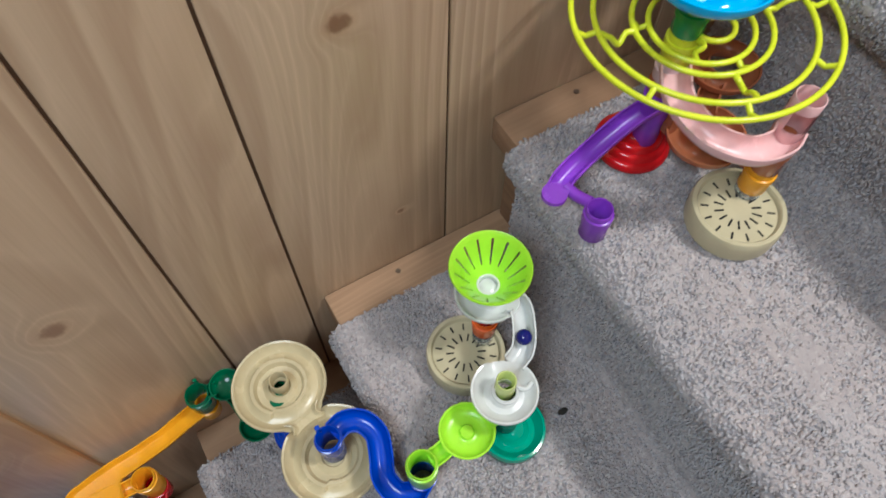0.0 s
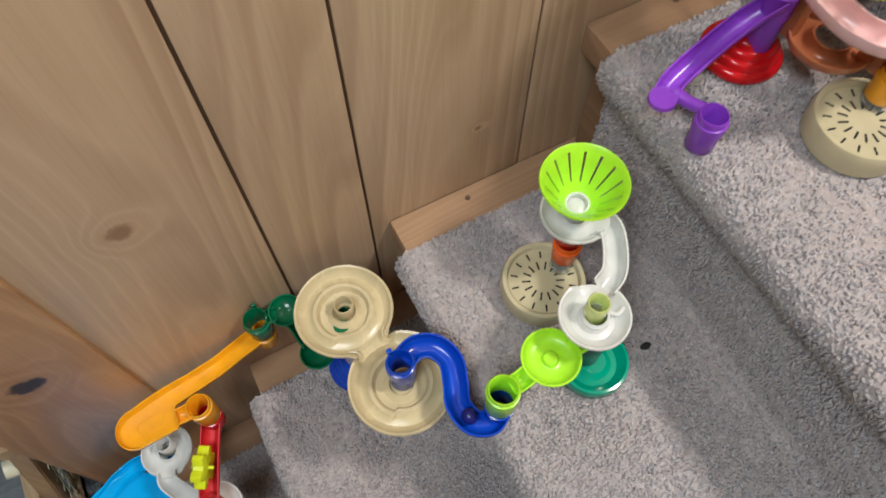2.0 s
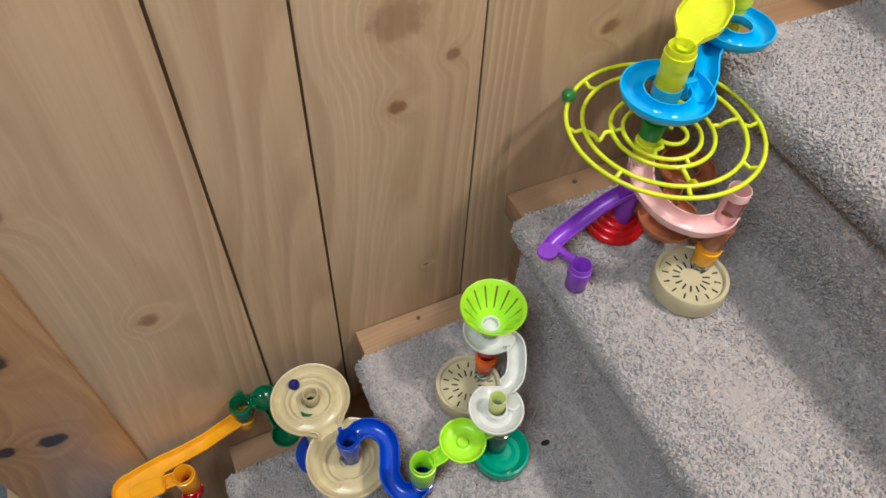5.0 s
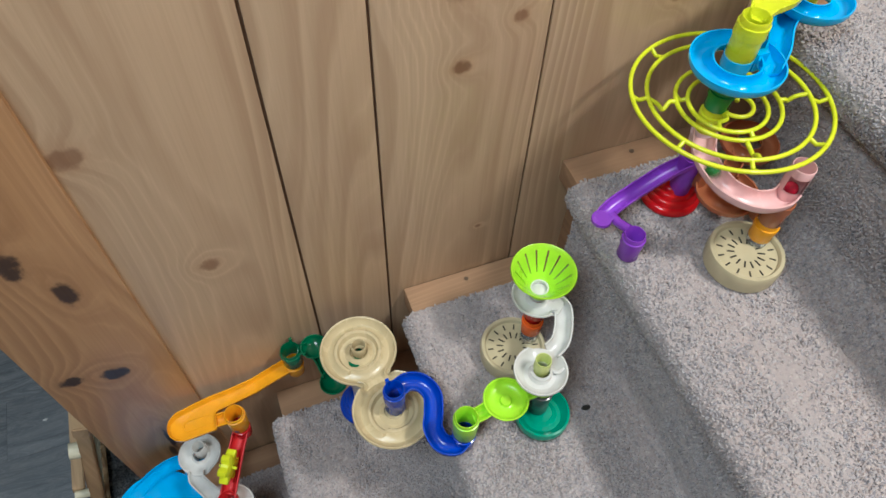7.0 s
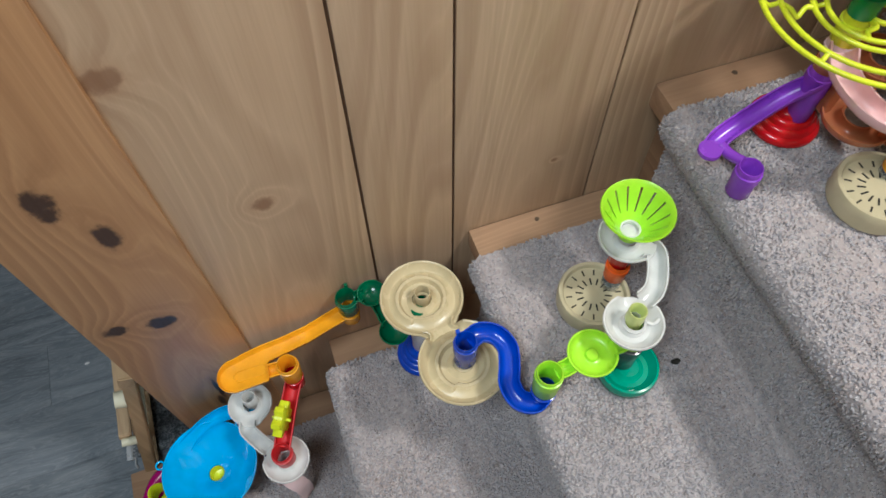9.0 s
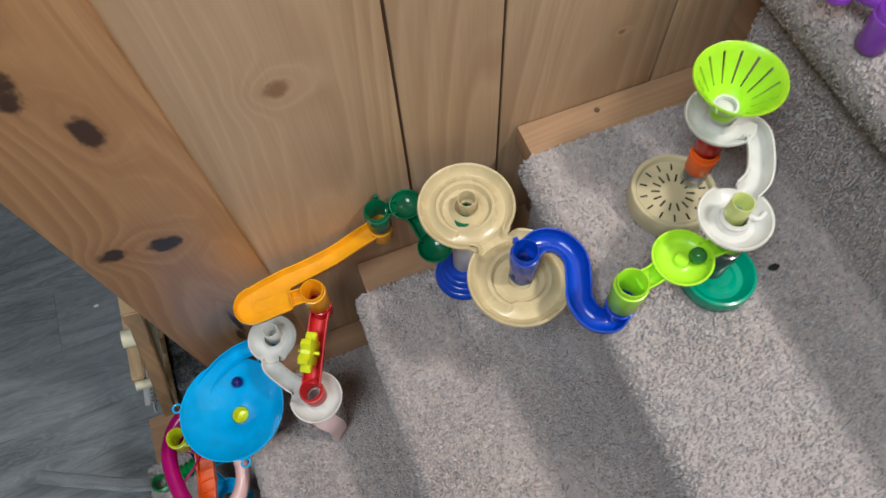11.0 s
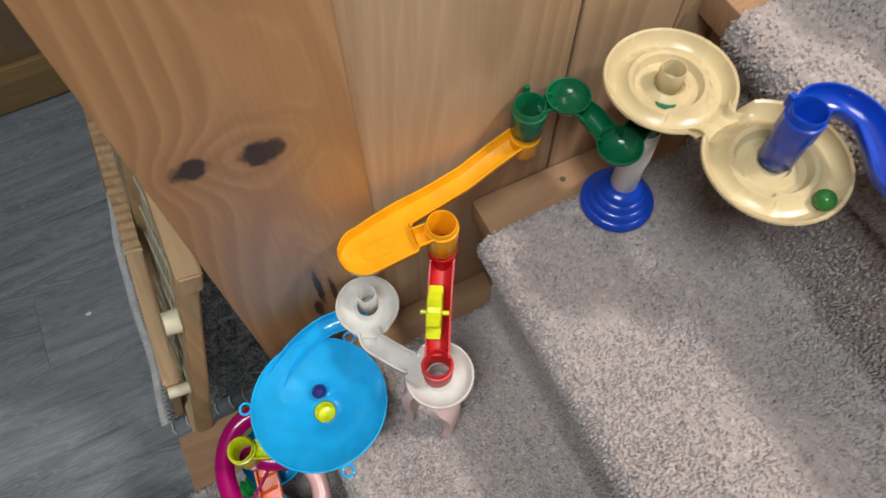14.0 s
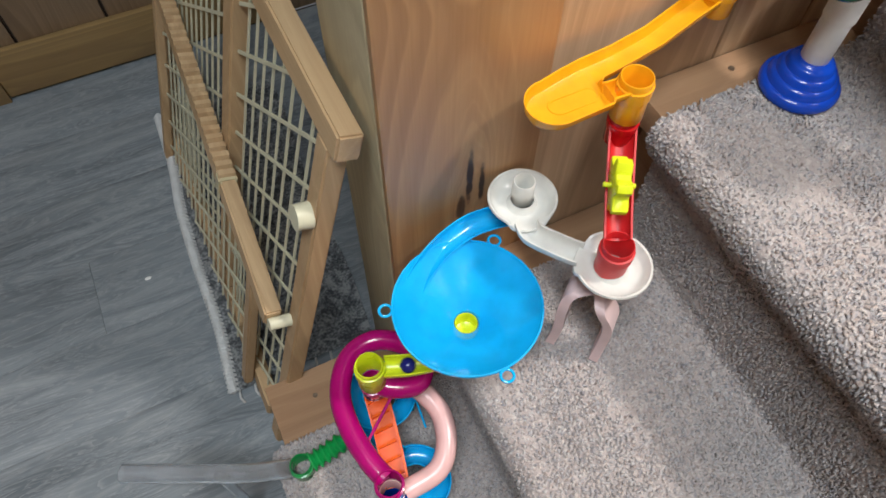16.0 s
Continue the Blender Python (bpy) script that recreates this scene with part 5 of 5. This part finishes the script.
for i in range(0, 244):
    q = i / 243
    v = Vector((-0.514 + 0.030 * q + 0.004 * math.sin(q * 9), 0.585 + 0.615 * q, 0.0105 + 0.004 * math.sin(q * 23)))
    if i % 3:
        sweep(bm, [v + Vector((-0.0085, 0.0012, -0.003)), v + Vector((-0.003, 0, 0.0062)), v + Vector((0.004, -0.0008, 0.0062)), v + Vector((0.0095, -0.0015, -0.002))], disc_section(0.0011, 5))
part("binding", bm, plastic("rug_binding", (0.62, 0.63, 0.64), 0.9), rug, "pale corded edge")
bm = B()
for i in range(9):
    v = i / 8
    s = Vector((-0.505 + 0.20 * v, 0.587, 0.006))
    sweep(bm, [s, s + Vector((-0.002, -0.012, -0.002)), s + Vector((0.002, -0.022, -0.003))], disc_section(0.002, 6))
part("fringe", bm, plastic("rug_fringe", (0.5, 0.5, 0.5), 0.9), rug)

# clear tub at the far edge of the floor
tub = thing("storage_tub", (-0.81, 1.23, 0.0), "translucent plastic storage tub on the grey floor", "tub")
part("body", lathe(B(), [(0, 0.001), (0.032, 0.001), (0.036, 0.05), (0.040, 0.052), (0.040, 0.055), (0.0345, 0.055), (0.031, 0.004), (0, 0.004)], (-0.822, 1.235, 0.0), 32, closed=False), BLUSH, tub)

# lint on the carpet and floor
for name, p, r, mat, label in (("lint", (0.350, 0.203, CARPET[4]), 0.0042, SLOT, "small dark scrap of lint on the carpet"), ("fleck", (-0.587, 0.849, 0.0), 0.004, WHITE, "tiny white fleck on the grey floor")):
    ob = thing(name, p, label, "debris")
    bm = B()
    bmesh.ops.create_icosphere(bm, subdivisions=2, radius=r)
    for v in bm.verts:
        v.co *= 1 + 0.35 * noise.noise(v.co * 600)
        v.co = Vector((v.co.x * 1.4, v.co.y * 0.8, v.co.z * 0.4 + r * 0.2)) + Vector(p)
    part("scrap", bm, mat, ob)


def marble(name, mat, label):
    ob = thing(name, (0, 0, 0), label, "marble", "rolling marbles")
    bm = B()
    bmesh.ops.create_uvsphere(bm, u_segments=32, v_segments=20, radius=0.0078)
    part("ball", bm, mat, ob)
    return ob


blue_marble = marble("marble", GLASS_BLUE, "dark blue glass marble rolling down the run")
green_marble = marble("marble", GLASS_GREEN, "green glass marble rolling down the run")
red_marble = marble("marble", GLASS_RED, "red glass marble rolling down the run")

# floor planks, laid last
ROW = 0.152
for j in range(18):
    y0 = SOUTH + ROW * j
    if y0 > NORTH - 0.01:
        break
    y1 = min(y0 + ROW, NORTH) - 0.0004
    x = WEST - 0.9 * ((j * 0.377) % 1.0)
    while x < -0.3:
        a, b = max(x, WEST), min(x + 1.2, 0.2) - 0.0004
        if b - a > 0.02:
            part("plank", box(B(), a, b, y0, y1, -0.004, 0.0, 0.0004), M_VINYL, floor)
        x += 1.2


def motions():
    """The three marbles on their way down; they spin as they roll."""
    def run(ob, rows):
        out, spin, last = [], 0.0, None
        for t, x, y, z in rows:
            if last:
                far = math.dist((x, y, z), last[1:])
                spin += min(80.0, math.degrees(far / 0.0078))
            out.append((t, pose(x, y, z, spin, spin * 0.3, 0)))
            last = (t, x, y, z)
        walk(ob, out)

    # funnel orbit: time, unwound angle, radius
    orbit = [(8.9, -520, 0.062), (9.5, -330, 0.054), (10.2, -190, 0.048), (10.8, -63, 0.038), (11.0, 70, 0.038), (11.5, 263, 0.036), (11.9, 495, 0.040),
             (12.3, 588, 0.032), (12.5, 761, 0.028), (12.7, 838, 0.036), (13.1, 970, 0.026), (13.5, 1219, 0.036), (13.9, 1405, 0.016), (14.0, 1520, 0.018),
             (14.2, 1589, 0.038), (14.3, 1616, 0.036), (14.4, 1648, 0.027), (14.5, 1714, 0.016), (14.6, 1820, 0.016), (14.7, 1896, 0.020), (14.8, 1944, 0.026),
             (14.9, 1982, 0.030), (15.0, 2004, 0.028), (15.2, 2187, 0.010), (15.3, 2340, 0.016), (15.4, 2360, 0.018), (15.6, 2400, 0.006)]
    rows = [(0.0, 0.326, 0.262, 0.884), (0.1, 0.315, 0.249, 0.880), (0.3, 0.268, 0.246, 0.878), (0.5, 0.278, 0.208, 0.877), (0.7, 0.302, 0.224, 0.876), (0.85, 0.289, 0.222, 0.862),
            (1.0, 0.266, 0.221, 0.846), (1.1, 0.252, 0.226, 0.845), (1.3, 0.224, 0.222, 0.848), (1.5, 0.208, 0.217, 0.849), (1.65, 0.189, 0.2155, 0.838), (1.8, 0.188, 0.214, 0.799),
            (1.95, 0.162, 0.213, 0.799), (2.1, 0.160, 0.243, 0.801), (2.25, 0.168, 0.275, 0.805), (2.4, 0.130, 0.291, 0.812), (2.6, 0.127, 0.289, 0.771)]
    for k in range(13):
        t, a = 2.8 + 0.1 * k, radians(20 - 62 * k)
        r = 0.024 + 0.018 * k / 12
        rows.append((t, 0.123 + r * math.cos(a), 0.286 + r * math.sin(a), 0.768))
    for k in range(14):
        t, a = 4.15 + 0.1 * k, radians(-60 + 62 * k)
        r = 0.042 - 0.018 * k / 13
        rows.append((t, 0.105 + r * math.cos(a), 0.384 + r * math.sin(a), 0.758))
    rows += [(5.55, 0.102, 0.381, 0.752), (5.7, 0.088, 0.378, 0.721), (5.85, 0.064, 0.404, 0.719), (6.0, 0.051, 0.431, 0.716), (6.1, 0.018, 0.438, 0.712), (6.2, 0.018, 0.438, 0.680), (6.3, 0.003, 0.439, 0.674),
             (6.4, -0.040, 0.433, 0.661), (6.5, -0.090, 0.424, 0.651), (6.6, -0.140, 0.412, 0.646), (6.7, -0.128, 0.402, 0.646), (6.8, -0.100, 0.405, 0.646), (6.9, -0.0815, 0.4025, 0.642), (7.1, -0.089, 0.389, 0.596),
             (7.5, -0.104, 0.363, 0.580), (7.8, -0.122, 0.331, 0.562), (7.95, -0.1275, 0.3205, 0.556), (8.05, -0.1275, 0.3205, 0.533), (8.15, -0.107, 0.308, 0.528), (8.25, -0.140, 0.297, 0.528), (8.32, -0.152, 0.325, 0.528), (8.42, -0.152, 0.348, 0.527), (8.5, -0.168, 0.376, 0.524), (8.6, -0.178, 0.402, 0.522),
             (8.7, -0.160, 0.4165, 0.508), (8.8, -0.215, 0.4245, 0.496)]
    ts, an, ra = zip(*orbit)
    for k in range(68):
        t = 8.9 + 0.1 * k
        a, r = radians(np.interp(t, ts, an)), float(np.interp(t, ts, ra))
        z = 0.4445 + (r - 0.0118) * 0.60 + 0.0095
        rows.append((t, -0.243 + r * math.cos(a), 0.360 + r * math.sin(a), z))
    rows += [(15.75, -0.246, 0.358, 0.424), (15.85, -0.270, 0.351, 0.415), (16.0, -0.307, 0.355, 0.415)]
    run(blue_marble, rows)

    loop = [(0.0, 0.612, 0.404, 1.238), (1.9, 0.610, 0.404, 1.238), (2.1, 0.562, 0.388, 1.228), (2.3, 0.600, 0.397, 1.200), (2.5, 0.575, 0.355, 1.198), (2.65, 0.533, 0.335, 1.184), (2.75, 0.512, 0.360, 1.181), (2.82, 0.478, 0.366, 1.181)]
    red = loop + [(2.9, 0.458, 0.350, 1.181), (3.0, 0.456, 0.329, 1.181), (3.2, 0.478, 0.304, 1.181), (3.4, 0.515, 0.312, 1.18), (3.6, 0.530, 0.350, 1.165), (3.8, 0.552, 0.410, 1.135)]
    for k in range(9):
        a = radians(118 - 68 * k)
        red.append((3.95 + 0.16 * k, 0.508 + 0.0915 * math.cos(a), 0.340 + 0.0915 * math.sin(a), 1.1325))
    red += [(5.35, 0.419, 0.362, 1.132), (5.5, 0.476, 0.425, 1.131), (5.6, 0.530, 0.425, 1.131), (5.7, 0.562, 0.372, 1.129), (5.8, 0.560, 0.320, 1.127), (5.9, 0.520, 0.296, 1.125), (6.0, 0.478, 0.300, 1.124), (6.1, 0.461, 0.332, 1.124),
            (6.25, 0.500, 0.385, 1.123), (6.4, 0.548, 0.345, 1.122), (6.5, 0.497, 0.343, 1.105), (6.6, 0.474, 0.310, 1.086), (6.7, 0.470, 0.278, 1.082), (6.8, 0.490, 0.250, 1.077), (6.9, 0.522, 0.243, 1.073), (7.0, 0.543, 0.251, 1.070), (7.15, 0.541, 0.272, 1.03),
            (7.3, 0.528, 0.279, 1.014), (7.5, 0.503, 0.296, 1.014), (7.7, 0.512, 0.322, 1.014), (7.9, 0.548, 0.316, 1.015), (8.1, 0.575, 0.331, 1.023), (8.3, 0.603, 0.340, 1.024), (8.5, 0.600, 0.370, 1.024),
            (8.8, 0.566, 0.361, 1.024), (9.1, 0.497, 0.343, 1.040), (9.4, 0.435, 0.343, 1.006), (9.7, 0.390, 0.329, 0.994), (10.0, 0.408, 0.295, 0.999), (10.3, 0.408, 0.293, 0.972), (16.0, 0.408, 0.293, 0.972)]
    run(red_marble, red)
    green = [(t + (0.12 if t > 1 else 0), x, y, z) for t, x, y, z in loop] + [(3.05, 0.478, 0.366, 1.181), (3.2, 0.456, 0.346, 1.181), (3.4, 0.468, 0.309, 1.181), (3.6, 0.505, 0.305, 1.18), (3.8, 0.530, 0.350, 1.165), (4.0, 0.552, 0.410, 1.135)]
    for k in range(8):
        a = radians(110 - 60 * k)
        green.append((4.15 + 0.15 * k, 0.508 + 0.0915 * math.cos(a), 0.340 + 0.0915 * math.sin(a), 1.1325))
    green += [(5.3, 0.500, 0.249, 1.132), (5.4, 0.455, 0.265, 1.132), (5.5, 0.428, 0.297, 1.132), (5.6, 0.417, 0.335, 1.131), (5.7, 0.420, 0.370, 1.131), (5.8, 0.462, 0.415, 1.130), (5.9, 0.515, 0.430, 1.129), (6.0, 0.555, 0.390, 1.128), (6.1, 0.556, 0.345, 1.127), (6.2, 0.535, 0.303, 1.126),
              (6.3, 0.495, 0.294, 1.125), (6.4, 0.465, 0.315, 1.124), (6.5, 0.462, 0.347, 1.124), (6.65, 0.500, 0.386, 1.123), (6.8, 0.548, 0.345, 1.122), (6.9, 0.497, 0.343, 1.105), (7.0, 0.470, 0.290, 1.084), (7.1, 0.486, 0.253, 1.078), (7.2, 0.512, 0.243, 1.074),
              (7.3, 0.533, 0.246, 1.071), (7.4, 0.541, 0.270, 1.03), (7.5, 0.526, 0.279, 1.014), (7.7, 0.504, 0.314, 1.014), (7.9, 0.530, 0.327, 1.014), (8.1, 0.554, 0.334, 1.018), (8.3, 0.590, 0.329, 1.024), (8.5, 0.608, 0.350, 1.024), (8.7, 0.580, 0.375, 1.024), (8.9, 0.562, 0.352, 1.024), (9.1, 0.497, 0.343, 1.040),
              (9.35, 0.435, 0.343, 1.006), (9.55, 0.388, 0.328, 0.995), (9.7, 0.350, 0.325, 0.950), (9.8, 0.330, 0.340, 0.925), (9.95, 0.310, 0.310, 0.918), (10.05, 0.322, 0.320, 0.905), (10.2, 0.336, 0.299, 0.884), (10.35, 0.340, 0.275, 0.882), (10.5, 0.309, 0.247, 0.878), (10.65, 0.266, 0.236, 0.877),
              (10.8, 0.284, 0.207, 0.877), (10.9, 0.289, 0.222, 0.860), (11.0, 0.254, 0.219, 0.845), (11.2, 0.243, 0.230, 0.844), (11.4, 0.226, 0.217, 0.848), (11.6, 0.206, 0.2165, 0.849), (11.7, 0.189, 0.2155, 0.836), (11.8, 0.180, 0.207, 0.800), (11.9, 0.158, 0.225, 0.801),
              (12.0, 0.168, 0.270, 0.805), (12.1, 0.147, 0.296, 0.808), (12.25, 0.127, 0.289, 0.812), (12.5, 0.127, 0.289, 0.773), (12.8, 0.150, 0.284, 0.7665), (13.0, 0.142, 0.268, 0.7665), (13.2, 0.122, 0.258, 0.7665), (13.4, 0.098, 0.272, 0.7665), (13.6, 0.107, 0.312, 0.7665), (13.7, 0.132, 0.318, 0.7665),
              (13.8, 0.158, 0.292, 0.767), (13.9, 0.155, 0.262, 0.767), (14.0, 0.133, 0.246, 0.767), (14.1, 0.105, 0.246, 0.767), (14.2, 0.085, 0.264, 0.766), (14.3, 0.080, 0.288, 0.765), (14.4, 0.092, 0.316, 0.762), (14.5, 0.121, 0.343, 0.758), (14.6, 0.145, 0.372, 0.758), (14.7, 0.141, 0.405, 0.758),
              (14.8, 0.110, 0.425, 0.758), (14.9, 0.072, 0.408, 0.758), (15.0, 0.066, 0.372, 0.758), (15.1, 0.095, 0.344, 0.758), (15.25, 0.140, 0.366, 0.758), (15.4, 0.125, 0.402, 0.757), (15.55, 0.088, 0.402, 0.757), (15.7, 0.088, 0.370, 0.756), (15.85, 0.112, 0.366, 0.755), (16.0, 0.103, 0.381, 0.752)]
    run(green_marble, green)


motions()
